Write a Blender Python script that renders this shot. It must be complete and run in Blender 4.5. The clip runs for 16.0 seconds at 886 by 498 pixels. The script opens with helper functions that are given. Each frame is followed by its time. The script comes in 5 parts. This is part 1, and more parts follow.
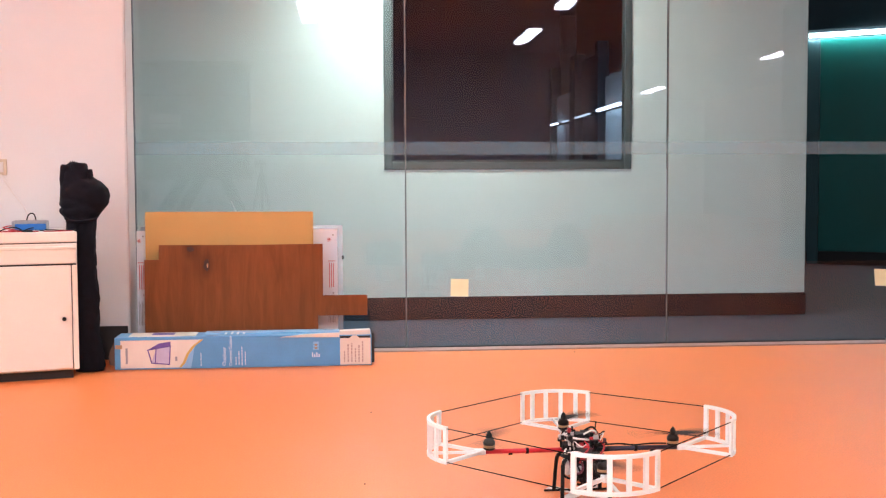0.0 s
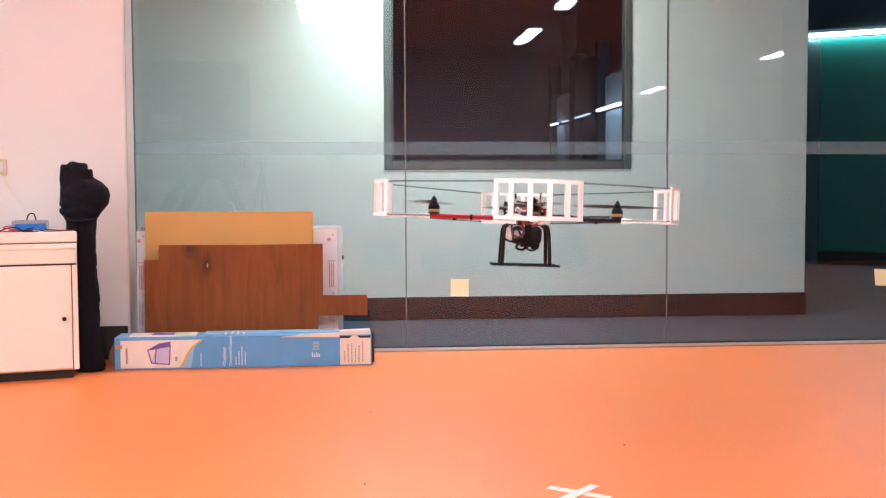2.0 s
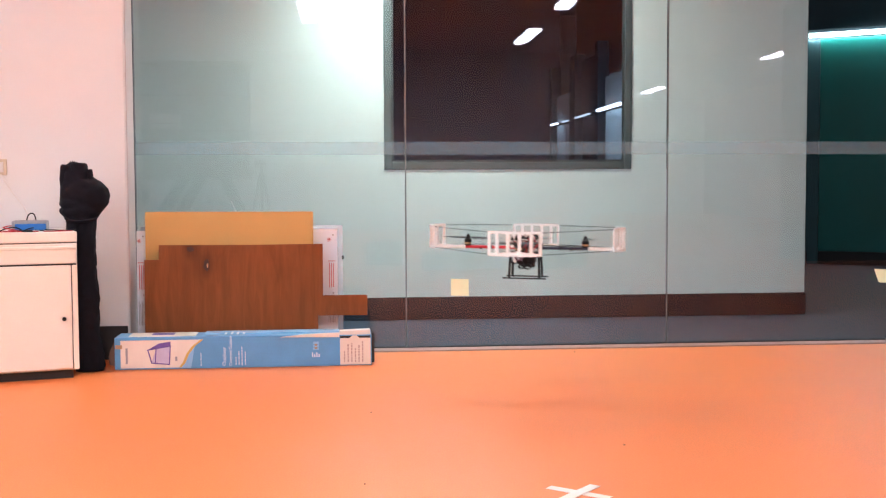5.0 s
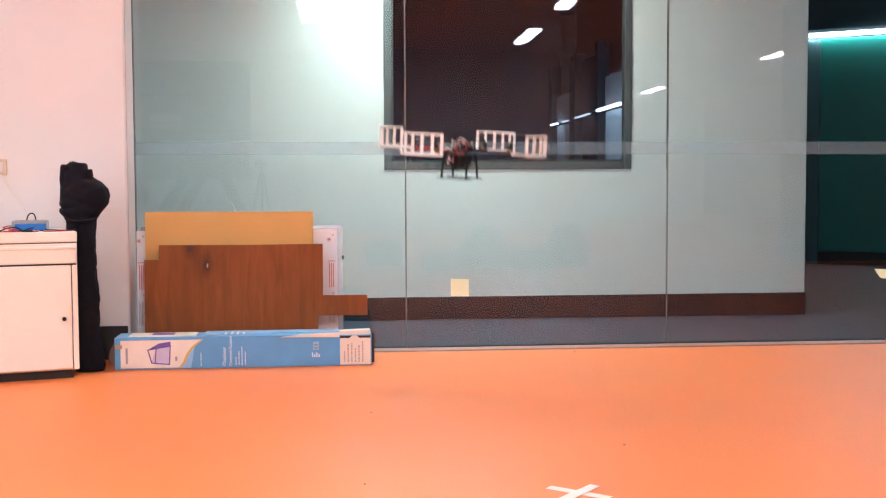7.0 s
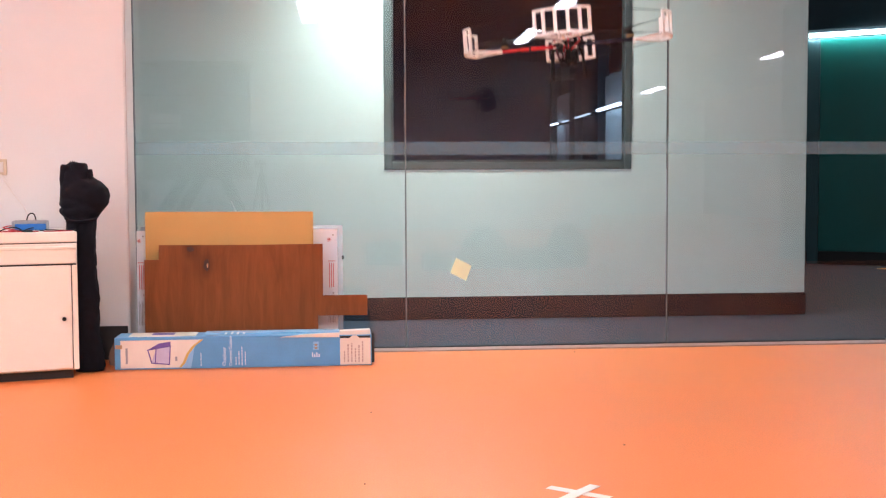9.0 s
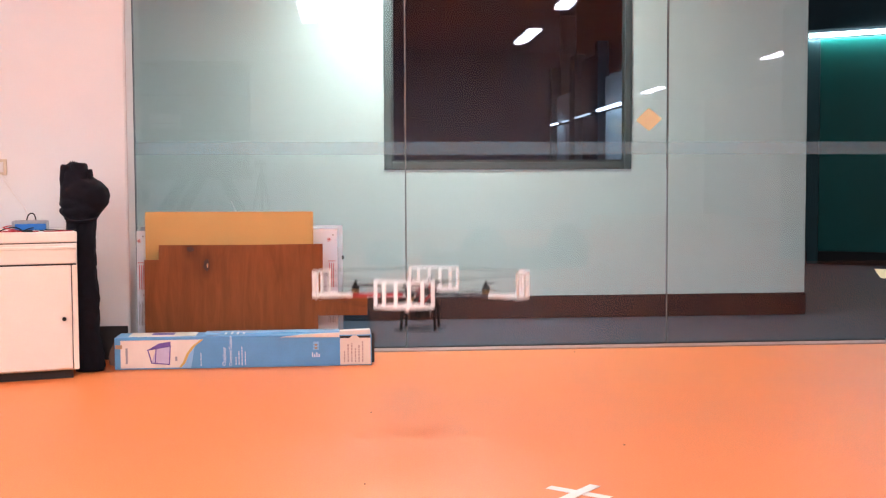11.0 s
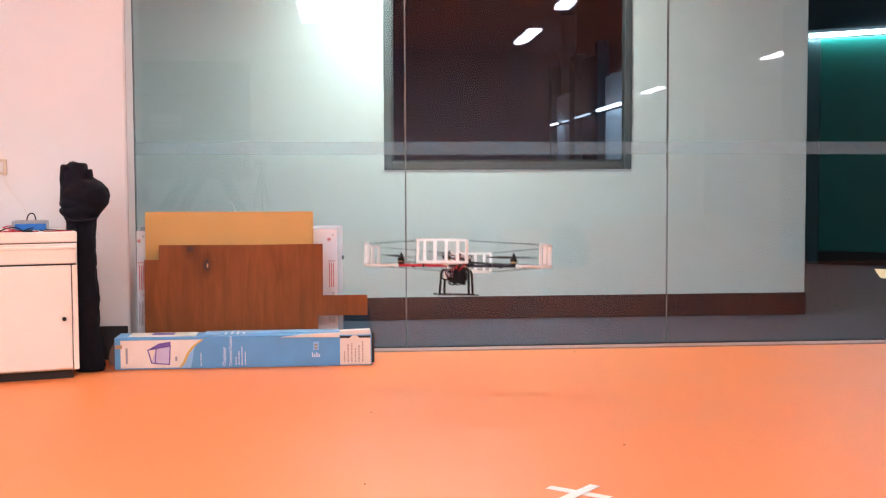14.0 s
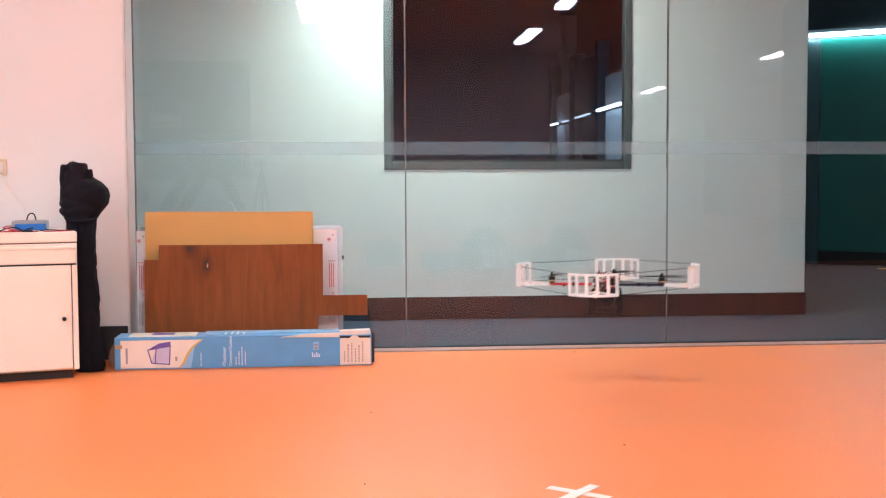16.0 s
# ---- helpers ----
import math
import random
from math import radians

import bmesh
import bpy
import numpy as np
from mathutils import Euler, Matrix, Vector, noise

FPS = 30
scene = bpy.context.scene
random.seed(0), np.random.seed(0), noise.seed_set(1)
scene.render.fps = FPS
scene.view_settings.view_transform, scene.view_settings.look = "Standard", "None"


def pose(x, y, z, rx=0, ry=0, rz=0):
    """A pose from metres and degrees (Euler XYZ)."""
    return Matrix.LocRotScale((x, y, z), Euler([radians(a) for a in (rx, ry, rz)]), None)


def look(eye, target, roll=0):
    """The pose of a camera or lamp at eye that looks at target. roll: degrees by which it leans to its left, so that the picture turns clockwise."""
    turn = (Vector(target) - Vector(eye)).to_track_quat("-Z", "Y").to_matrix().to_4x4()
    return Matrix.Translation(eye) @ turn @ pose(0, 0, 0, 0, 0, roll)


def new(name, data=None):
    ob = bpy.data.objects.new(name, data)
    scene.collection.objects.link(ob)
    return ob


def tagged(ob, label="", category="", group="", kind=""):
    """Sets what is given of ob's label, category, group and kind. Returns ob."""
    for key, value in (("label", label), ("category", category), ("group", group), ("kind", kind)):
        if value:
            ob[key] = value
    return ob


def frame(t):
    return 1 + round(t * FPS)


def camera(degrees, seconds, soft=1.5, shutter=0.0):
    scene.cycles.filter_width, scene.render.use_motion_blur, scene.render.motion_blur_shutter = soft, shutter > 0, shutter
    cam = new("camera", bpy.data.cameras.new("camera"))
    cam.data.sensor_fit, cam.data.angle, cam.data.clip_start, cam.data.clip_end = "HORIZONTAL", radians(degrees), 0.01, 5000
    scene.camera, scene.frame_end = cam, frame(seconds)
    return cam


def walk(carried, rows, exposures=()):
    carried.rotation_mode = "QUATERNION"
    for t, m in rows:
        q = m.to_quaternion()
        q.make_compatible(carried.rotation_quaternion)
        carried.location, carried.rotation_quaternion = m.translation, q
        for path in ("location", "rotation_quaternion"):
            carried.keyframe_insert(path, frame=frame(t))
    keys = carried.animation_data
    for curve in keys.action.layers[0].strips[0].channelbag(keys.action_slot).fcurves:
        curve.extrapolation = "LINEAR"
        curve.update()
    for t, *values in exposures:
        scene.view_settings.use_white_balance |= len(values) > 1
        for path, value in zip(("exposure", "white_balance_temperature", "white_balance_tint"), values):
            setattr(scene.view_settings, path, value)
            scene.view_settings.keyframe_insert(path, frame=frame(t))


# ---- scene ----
# The camera stands still on a low support, tilted a little downwards.
cam = camera(44.2, 16.0, soft=1.25, shutter=0.6)
EYE = (0.0, 0.0, 0.665)
YAW, TILT = 0.08575, 0.05669
AIM = (math.sin(YAW) * math.cos(TILT), math.cos(YAW) * math.cos(TILT), 0.665 - math.sin(TILT))
VIEW = look(EYE, AIM, -0.237)
walk(cam, [(0.0, VIEW), (16.0, VIEW)], exposures=[(0.0, 0.38), (16.0, 0.38)])

# ---- large dimensions (metres) ----
GLASS_Y = 4.467          # glass partition
WALL_Y = 5.452           # corridor wall behind the glass
FAR_Y = 8.98             # end of the side passage
COL_Y = 4.317            # face of the white pier
CEIL = 2.75

# ---- world: closed indoor place, no daylight ----
world = bpy.data.worlds.new("world")
world.use_nodes = True
world.node_tree.nodes["Background"].inputs[0].default_value = (0.02, 0.022, 0.025, 1)
world.node_tree.nodes["Background"].inputs[1].default_value = 0.3
scene.world = world

LAMP_POWER = 37.5
CORRIDOR_POWER = 119.0


# ---- materials ----
def nodes_of(name):
    m = bpy.data.materials.new(name)
    m.use_nodes = True
    nt = m.node_tree
    return m, nt, nt.nodes["Principled BSDF"]


def surface(name, color, rough=0.5, metal=0.0, scale=30.0, vary=0.08, bump=0.1, fine=400.0, spec=0.5, stretch=(1, 1, 1), coat=0.0, second=None, grain=0.35):
    """Painted or plain material with broad stains and fine grain."""
    m, nt, b = nodes_of(name)
    L = nt.links.new
    co = nt.nodes.new("ShaderNodeTexCoord")
    mp = nt.nodes.new("ShaderNodeMapping")
    mp.inputs["Scale"].default_value = stretch
    L(co.outputs["Object"], mp.inputs["Vector"])
    n1 = nt.nodes.new("ShaderNodeTexNoise")
    n1.inputs["Scale"].default_value, n1.inputs["Detail"].default_value = scale, 5
    n2 = nt.nodes.new("ShaderNodeTexNoise")
    n2.inputs["Scale"].default_value, n2.inputs["Detail"].default_value = fine, 2
    L(mp.outputs[0], n1.inputs["Vector"])
    L(mp.outputs[0], n2.inputs["Vector"])
    add = nt.nodes.new("ShaderNodeMath")
    add.operation = "MULTIPLY_ADD"
    L(n2.outputs[0], add.inputs[0])
    add.inputs[1].default_value = grain
    L(n1.outputs[0], add.inputs[2])
    span = nt.nodes.new("ShaderNodeMapRange")
    span.inputs["From Min"].default_value, span.inputs["From Max"].default_value = 0.29 + 0.3 * grain, 0.71 + 0.7 * grain
    L(add.outputs[0], span.inputs["Value"])
    ramp = nt.nodes.new("ShaderNodeValToRGB")
    low = second or tuple(c * (1 - vary) for c in color)
    high = tuple(min(1.0, c * (1 + vary)) for c in color)
    ramp.color_ramp.elements[0].color = (*low, 1)
    ramp.color_ramp.elements[1].color = (*high, 1)
    L(span.outputs[0], ramp.inputs[0])
    L(ramp.outputs[0], b.inputs["Base Color"])
    rr = nt.nodes.new("ShaderNodeMapRange")
    rr.inputs["To Min"].default_value, rr.inputs["To Max"].default_value = max(0.02, rough - 0.07), min(1, rough + 0.07)
    L(n1.outputs[0], rr.inputs["Value"])
    L(rr.outputs[0], b.inputs["Roughness"])
    b.inputs["Metallic"].default_value = metal
    b.inputs["Specular IOR Level"].default_value = spec
    b.inputs["Coat Weight"].default_value = coat
    if bump:
        bp = nt.nodes.new("ShaderNodeBump")
        bp.inputs["Strength"].default_value, bp.inputs["Distance"].default_value = bump, 0.002
        L(add.outputs[0], bp.inputs["Height"])
        L(bp.outputs[0], b.inputs["Normal"])
    return m


def lamp_material(name, color, power):
    m, nt, b = nodes_of(name)
    b.inputs["Base Color"].default_value = (0.9, 0.9, 0.9, 1)
    b.inputs["Emission Color"].default_value = (*color, 1)
    b.inputs["Emission Strength"].default_value = power
    return m


def pane_material(name, tint, ior=1.5, rough=0.0, gloss=(0.8, 0.8, 0.8)):
    """Flat tinted glass: it lets light straight through and mirrors by its Fresnel gloss."""
    m, nt, b = nodes_of(name)
    nt.nodes.remove(b)
    out = nt.nodes["Material Output"]
    tr = nt.nodes.new("ShaderNodeBsdfTransparent")
    tr.inputs[0].default_value = (*tint, 1)
    gl = nt.nodes.new("ShaderNodeBsdfGlossy")
    gl.inputs["Color"].default_value = (*gloss, 1)
    gl.inputs["Roughness"].default_value = rough
    fr = nt.nodes.new("ShaderNodeFresnel")
    fr.inputs[0].default_value = ior
    mix = nt.nodes.new("ShaderNodeMixShader")
    nt.links.new(fr.outputs[0], mix.inputs[0])
    nt.links.new(tr.outputs[0], mix.inputs[1])
    nt.links.new(gl.outputs[0], mix.inputs[2])
    nt.links.new(mix.outputs[0], out.inputs[0])
    return m


def frosted_material(name, color=(0.38, 0.64, 0.78), milk=0.155):
    m, nt, b = nodes_of(name)
    out = nt.nodes["Material Output"]
    b.inputs["Base Color"].default_value = (*color, 1)
    b.inputs["Roughness"].default_value = 0.6
    tr = nt.nodes.new("ShaderNodeBsdfTransparent")
    tr.inputs[0].default_value = (0.97, 0.98, 0.98, 1)
    mix = nt.nodes.new("ShaderNodeMixShader")
    mix.inputs[0].default_value = milk
    nt.links.new(tr.outputs[0], mix.inputs[1])
    nt.links.new(b.outputs[0], mix.inputs[2])
    nt.links.new(mix.outputs[0], out.inputs[0])
    return m


def wood_material(name, base, dark, scale=1.0):
    """Veneer with upright grain, pores and two knots' worth of broad figure."""
    m, nt, b = nodes_of(name)
    L = nt.links.new
    co = nt.nodes.new("ShaderNodeTexCoord")
    mp = nt.nodes.new("ShaderNodeMapping")
    mp.inputs["Scale"].default_value = (scale * 5.5, 1, scale * 0.9)
    L(co.outputs["Object"], mp.inputs[0])
    w = nt.nodes.new("ShaderNodeTexNoise")
    w.inputs["Scale"].default_value, w.inputs["Detail"].default_value, w.inputs["Distortion"].default_value = 4, 6, 1.2
    L(mp.outputs[0], w.inputs["Vector"])
    mp2 = nt.nodes.new("ShaderNodeMapping")
    mp2.inputs["Scale"].default_value = (160, 1, 6)
    L(co.outputs["Object"], mp2.inputs[0])
    g = nt.nodes.new("ShaderNodeTexNoise")
    g.inputs["Scale"].default_value, g.inputs["Detail"].default_value = 3, 3
    L(mp2.outputs[0], g.inputs["Vector"])
    mul = nt.nodes.new("ShaderNodeMath")
    mul.operation = "MULTIPLY_ADD"
    L(g.outputs[0], mul.inputs[0])
    mul.inputs[1].default_value = 0.32
    L(w.outputs[0], mul.inputs[2])
    r = nt.nodes.new("ShaderNodeValToRGB")
    r.color_ramp.elements[0].position, r.color_ramp.elements[1].position = 0.42, 0.88
    r.color_ramp.elements[0].color, r.color_ramp.elements[1].color = (*dark, 1), (*base, 1)
    L(mul.outputs[0], r.inputs[0])
    tone = r.outputs[0]
    for (kx, kz), (sx, sz), depth in (((-0.556, 0.366), (34, 17), 0.62), ((-0.620, 0.436), (30, 18), 0.66), ((-0.60, 0.40), (12, 9), 0.30), ((-0.33, 0.30), (60, 4), 0.18), ((-0.49, 0.25), (70, 4), 0.16)):
        km = nt.nodes.new("ShaderNodeMapping")
        km.inputs["Location"].default_value = (-kx * sx, 0, -kz * sz)
        km.inputs["Scale"].default_value = (sx, 0, sz)
        L(co.outputs["Object"], km.inputs[0])
        ln = nt.nodes.new("ShaderNodeVectorMath")
        ln.operation = "LENGTH"
        L(km.outputs[0], ln.inputs[0])
        wob = nt.nodes.new("ShaderNodeMath")
        wob.operation = "MULTIPLY_ADD"
        L(g.outputs[0], wob.inputs[0])
        wob.inputs[1].default_value = 0.5
        L(ln.outputs["Value"], wob.inputs[2])
        ring = nt.nodes.new("ShaderNodeMapRange")
        ring.interpolation_type = "SMOOTHSTEP"
        ring.inputs["From Min"].default_value, ring.inputs["From Max"].default_value = 0.3, 1.5
        ring.inputs["To Min"].default_value, ring.inputs["To Max"].default_value = depth, 0.0
        L(wob.outputs[0], ring.inputs["Value"])
        mx = nt.nodes.new("ShaderNodeMix")
        mx.data_type = "RGBA"
        L(ring.outputs[0], mx.inputs["Factor"])
        L(tone, mx.inputs[6])
        mx.inputs[7].default_value = (0.05, 0.014, 0.006, 1)
        tone = mx.outputs[2]
    L(tone, b.inputs["Base Color"])
    b.inputs["Roughness"].default_value = 0.6
    b.inputs["Specular IOR Level"].default_value = 0.2
    bp = nt.nodes.new("ShaderNodeBump")
    bp.inputs["Strength"].default_value, bp.inputs["Distance"].default_value = 0.15, 0.001
    L(g.outputs[0], bp.inputs["Height"])
    L(bp.outputs[0], b.inputs["Normal"])
    return m


M_FLOOR = surface("orange_vinyl", (0.79, 0.220, 0.068), rough=0.42, scale=1.6, vary=0.15, bump=0.06, fine=230, spec=0.30, grain=1.8)
M_WALL = surface("white_paint", (0.715, 0.72, 0.715), rough=0.6, scale=3, vary=0.03, bump=0.08, fine=220)
M_CORWALL = surface("corridor_paint", (0.70, 0.71, 0.70), rough=0.6, scale=2, vary=0.04, bump=0.06, fine=200)
M_CEIL = surface("ceiling_tile", (0.70, 0.78, 0.89), rough=0.8, scale=6, vary=0.04, bump=0.2, fine=150)
M_CARPET = surface("blue_grey_carpet", (0.050, 0.054, 0.082), rough=0.75, scale=9, vary=0.35, bump=0.5, fine=120, spec=0.3, grain=1.2)
M_BASE = surface("dark_brown_skirting", (0.013, 0.006, 0.009), rough=0.4, scale=8, vary=0.2, bump=0.05)
M_BLACKBASE = surface("black_skirting", (0.012, 0.012, 0.014), rough=0.5, scale=8, vary=0.2, bump=0.05)
M_ALU = surface("grey_aluminium", (0.125, 0.145, 0.15), rough=0.4, metal=0.6, scale=20, vary=0.08, bump=0.03)
# Wall white darkened for the less lit side of the pier.
M_PIERSHADE = surface("pier_side_shade", (0.56, 0.48, 0.47), rough=0.5, scale=6, vary=0.05, bump=0.03)
M_BEAD = surface("dark_bead", (0.05, 0.056, 0.06), rough=0.45, metal=0.4, bump=0.0)
M_JOINT = surface("grey_joint", (0.15, 0.16, 0.155), rough=0.5, bump=0.0)
M_SILL = surface("pale_threshold", (0.35, 0.22, 0.195), rough=0.5, scale=14, vary=0.12, bump=0.08)
M_SEAL = surface("dark_seal", (0.02, 0.022, 0.025), rough=0.6, bump=0.0)
M_GLASS = pane_material("tinted_pane", (0.820, 0.876, 0.862), 1.53, gloss=(0.84, 0.75, 0.85))
M_DARKPANE = pane_material("window_pane", (0.68, 0.69, 0.80), 1.05)
M_FROST = frosted_material("frosted_film")
# Purplish tint here stands in for the veil mirrored over the window.
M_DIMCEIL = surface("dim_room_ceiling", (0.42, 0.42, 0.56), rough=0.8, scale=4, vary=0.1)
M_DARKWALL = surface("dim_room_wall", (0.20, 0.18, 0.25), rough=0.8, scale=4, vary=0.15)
M_TEAL = surface("teal_panel", (0.007, 0.130, 0.126), rough=0.35, scale=3, vary=0.12, bump=0.03)
M_STEELBLUE = surface("steel_blue_paint", (0.045, 0.10, 0.125), rough=0.5, scale=4, vary=0.12)
M_WALNUT = surface("walnut_laminate", (0.040, 0.032, 0.028), rough=0.6, scale=5, vary=0.15)
# Near-black blue shared by passage walls, pelmet, side glazing and cupboard.
M_NAVY = surface("near_black_navy", (0.010, 0.018, 0.030), rough=0.6, scale=3, vary=0.15)
M_BLUECEIL = surface("blue_grey_ceiling", (0.26, 0.36, 0.44), rough=0.7, scale=5, vary=0.12)
M_PALEBLUE = surface("pale_blue_blind", (0.66, 0.78, 0.82), rough=0.6, scale=5, vary=0.08)
M_CEILLAMP = lamp_material("ceiling_tube", (0.91, 0.96, 1.05), LAMP_POWER)
# Same tube at about an eighth of the power.
M_CEILLAMPDIM = lamp_material("dim_ceiling_tube", (0.93, 0.955, 1.04), LAMP_POWER * 0.12)
M_CORLAMP = lamp_material("corridor_tube", (0.87, 1.0, 0.96), CORRIDOR_POWER)
M_COVELAMP = lamp_material("cove_tube", (0.85, 1.0, 1.0), 62.0)
M_SLOTLAMP = lamp_material("slot_tube", (0.82, 0.96, 1.0), 6.0)
M_SLOTDIM = lamp_material("dim_slot_tube", (0.8, 0.93, 1.0), 1.6)
M_FIXTURE = surface("lamp_housing", (0.7, 0.7, 0.7), rough=0.4, bump=0.0)
M_CREAM = surface("cream_enamel", (0.83, 0.785, 0.68), rough=0.38, scale=5, vary=0.035, bump=0.03, fine=120)
M_DARKGAP = surface("shadow_gap", (0.02, 0.018, 0.017), rough=0.7, bump=0.0)
M_BLACKCLOTH = surface("black_nylon", (0.0075, 0.0070, 0.0115), rough=0.85, scale=40, vary=0.3, bump=0.5, fine=900, spec=0.18)
M_PLY = wood_material("brown_veneer", (0.272, 0.082, 0.023), (0.170, 0.047, 0.014))
M_KNOT = surface("dark_knot_and_groove_shade", (0.045, 0.014, 0.007), rough=0.6, scale=60, vary=0.4, bump=0.2)
M_KNOTPALE = surface("split_knot", (0.45, 0.27, 0.15), rough=0.7, scale=90, vary=0.4, bump=0.3)
M_OCHRE = surface("ochre_board", (0.60, 0.34, 0.10), rough=0.55, scale=5, vary=0.05, bump=0.05, fine=150)
M_FOAM = surface("white_board", (0.79, 0.83, 0.90), rough=0.5, scale=8, vary=0.03, bump=0.04)
M_REDINK = surface("red_print", (0.62, 0.16, 0.18), rough=0.6, bump=0.0)
M_GREYINK = surface("grey_print", (0.30, 0.29, 0.31), rough=0.6, bump=0.0)
M_CLEAR = frosted_material("milky_plastic", (0.80, 0.77, 0.86), 0.30)
M_BLUECARD = surface("blue_card", (0.10, 0.32, 0.58), rough=0.42, scale=10, vary=0.10, bump=0.1, fine=160, coat=0.15)
M_PALEBLUECARD = surface("sky_blue_card", (0.24, 0.50, 0.74), rough=0.42, scale=10, vary=0.08, bump=0.08, coat=0.15)
M_WHITECARD = surface("pink_white_card", (0.74, 0.66, 0.58), rough=0.5, scale=14, vary=0.06, bump=0.08)
M_DARKCARD = surface("bare_card", (0.14, 0.09, 0.07), rough=0.7, scale=20, vary=0.1, bump=0.1)
M_GOLDCARD = surface("gold_print", (0.62, 0.40, 0.10), rough=0.5, bump=0.0)
M_PURPLE = surface("purple_print", (0.14, 0.08, 0.33), rough=0.5, scale=40, vary=0.2, bump=0.0)
M_LILAC = surface("lilac_print", (0.50, 0.44, 0.60), rough=0.5, bump=0.0)
M_BROWNTAPE = surface("parcel_tape", (0.42, 0.25, 0.14), rough=0.3, bump=0.0)
M_BROWNINK = surface("faded_print", (0.40, 0.30, 0.27), rough=0.6, bump=0.0)
M_WHITEINK = surface("white_print", (0.75, 0.80, 0.84), rough=0.5, bump=0.0)
M_TAPE = surface("white_tape", (0.80, 0.74, 0.70), rough=0.55, scale=60, vary=0.06, bump=0.2)
M_PRINTED = surface("white_nylon", (0.80, 0.86, 0.865), rough=0.5, scale=50, vary=0.03, bump=0.1, fine=700)
M_CARBON = surface("black_composite", (0.006, 0.006, 0.007), rough=0.5, spec=0.2, scale=60, vary=0.3, bump=0.05)
M_REDTUBE = surface("red_anodised", (0.52, 0.010, 0.025), rough=0.35, metal=0.0, scale=30, vary=0.06, bump=0.02)
M_NAVYTUBE = surface("navy_tube", (0.018, 0.018, 0.045), rough=0.35, metal=0.2, scale=30, vary=0.2, bump=0.02)
M_MOTOR = surface("motor_black", (0.007, 0.007, 0.007), rough=0.45, spec=0.2, metal=0.0, scale=60, vary=0.2, bump=0.02)
M_BRASS = surface("copper_winding", (0.44, 0.30, 0.16), rough=0.4, metal=0.4, scale=90, vary=0.15, bump=0.2)
M_CORD = surface("black_cord", (0.007, 0.006, 0.006), rough=0.7, spec=0.15, bump=0.0)
M_CIRCUIT = surface("circuit_board", (0.035, 0.03, 0.035), rough=0.5, scale=120, vary=0.5, bump=0.3)
M_REDWIRE = surface("red_wire", (0.45, 0.02, 0.03), rough=0.45, bump=0.0)
M_WHITEWIRE = surface("white_wire", (0.75, 0.73, 0.71), rough=0.45, bump=0.0)
M_BATTERY = surface("battery_wrap", (0.008, 0.006, 0.007), rough=0.5, spec=0.2, scale=30, vary=0.3, bump=0.1)
M_PLUM = surface("plum_sleeve", (0.10, 0.012, 0.035), rough=0.5, bump=0.0)
M_BLADE = surface("dark_blade", (0.016, 0.016, 0.018), rough=0.7, bump=0.0)
M_NOTE = surface("cream_paper", (0.86, 0.885, 0.58), rough=0.75, scale=30, vary=0.03, bump=0.05)
M_NOTEBACK = surface("amber_paper", (0.90, 0.64, 0.20), rough=0.75, scale=30, vary=0.03, bump=0.05)
M_BLUEPLASTIC = surface("blue_anodised", (0.02, 0.17, 0.55), rough=0.35, metal=0.2, scale=40, vary=0.08, bump=0.02)
M_GREYPLASTIC = surface("grey_plastic", (0.36, 0.36, 0.38), rough=0.45, scale=40, vary=0.08, bump=0.03)
M_IVORY = surface("ivory_plastic", (0.66, 0.56, 0.42), rough=0.4, bump=0.0)
M_GREYDESK = surface("grey_laminate", (0.33, 0.35, 0.36), rough=0.45, scale=6, vary=0.06)
M_STEEL = surface("dull_steel", (0.25, 0.26, 0.27), rough=0.4, metal=0.7, scale=20, vary=0.1)


# ---- mesh helpers ----
def add_box(bm, x0, x1, y0, y1, z0, z1, mi=0, bevel=0.0):
    made = bmesh.ops.create_cube(bm, size=1.0)["verts"]
    for v in made:
        v.co = Vector(((x0 + x1) / 2 + v.co.x * (x1 - x0), (y0 + y1) / 2 + v.co.y * (y1 - y0), (z0 + z1) / 2 + v.co.z * (z1 - z0)))
    faces = {f for v in made for f in v.link_faces}
    for f in faces:
        f.material_index = mi
    if bevel:
        edges = list({e for v in made for e in v.link_edges})
        bmesh.ops.bevel(bm, geom=edges, offset=bevel, segments=2, affect="EDGES", profile=0.5, material=mi)
    return bm


def box_mesh(x0, x1, y0, y1, z0, z1, bevel=0.0):
    return add_box(bmesh.new(), x0, x1, y0, y1, z0, z1, 0, bevel)


def add_rod(bm, a, b, r, seg=10, r2=None, mi=0):
    a, b = Vector(a), Vector(b)
    q = (b - a).to_track_quat("Z", "Y")
    rings = []
    for p, rad in ((a, r), (b, r if r2 is None else r2)):
        rings.append([bm.verts.new(p + q @ Vector((rad * math.cos(6.28318 * i / seg), rad * math.sin(6.28318 * i / seg), 0))) for i in range(seg)])
    for i in range(seg):
        f = bm.faces.new((rings[0][i], rings[0][(i + 1) % seg], rings[1][(i + 1) % seg], rings[1][i]))
        f.smooth, f.material_index = True, mi
    bm.faces.new(rings[0][::-1]).material_index = mi
    bm.faces.new(rings[1]).material_index = mi
    return bm


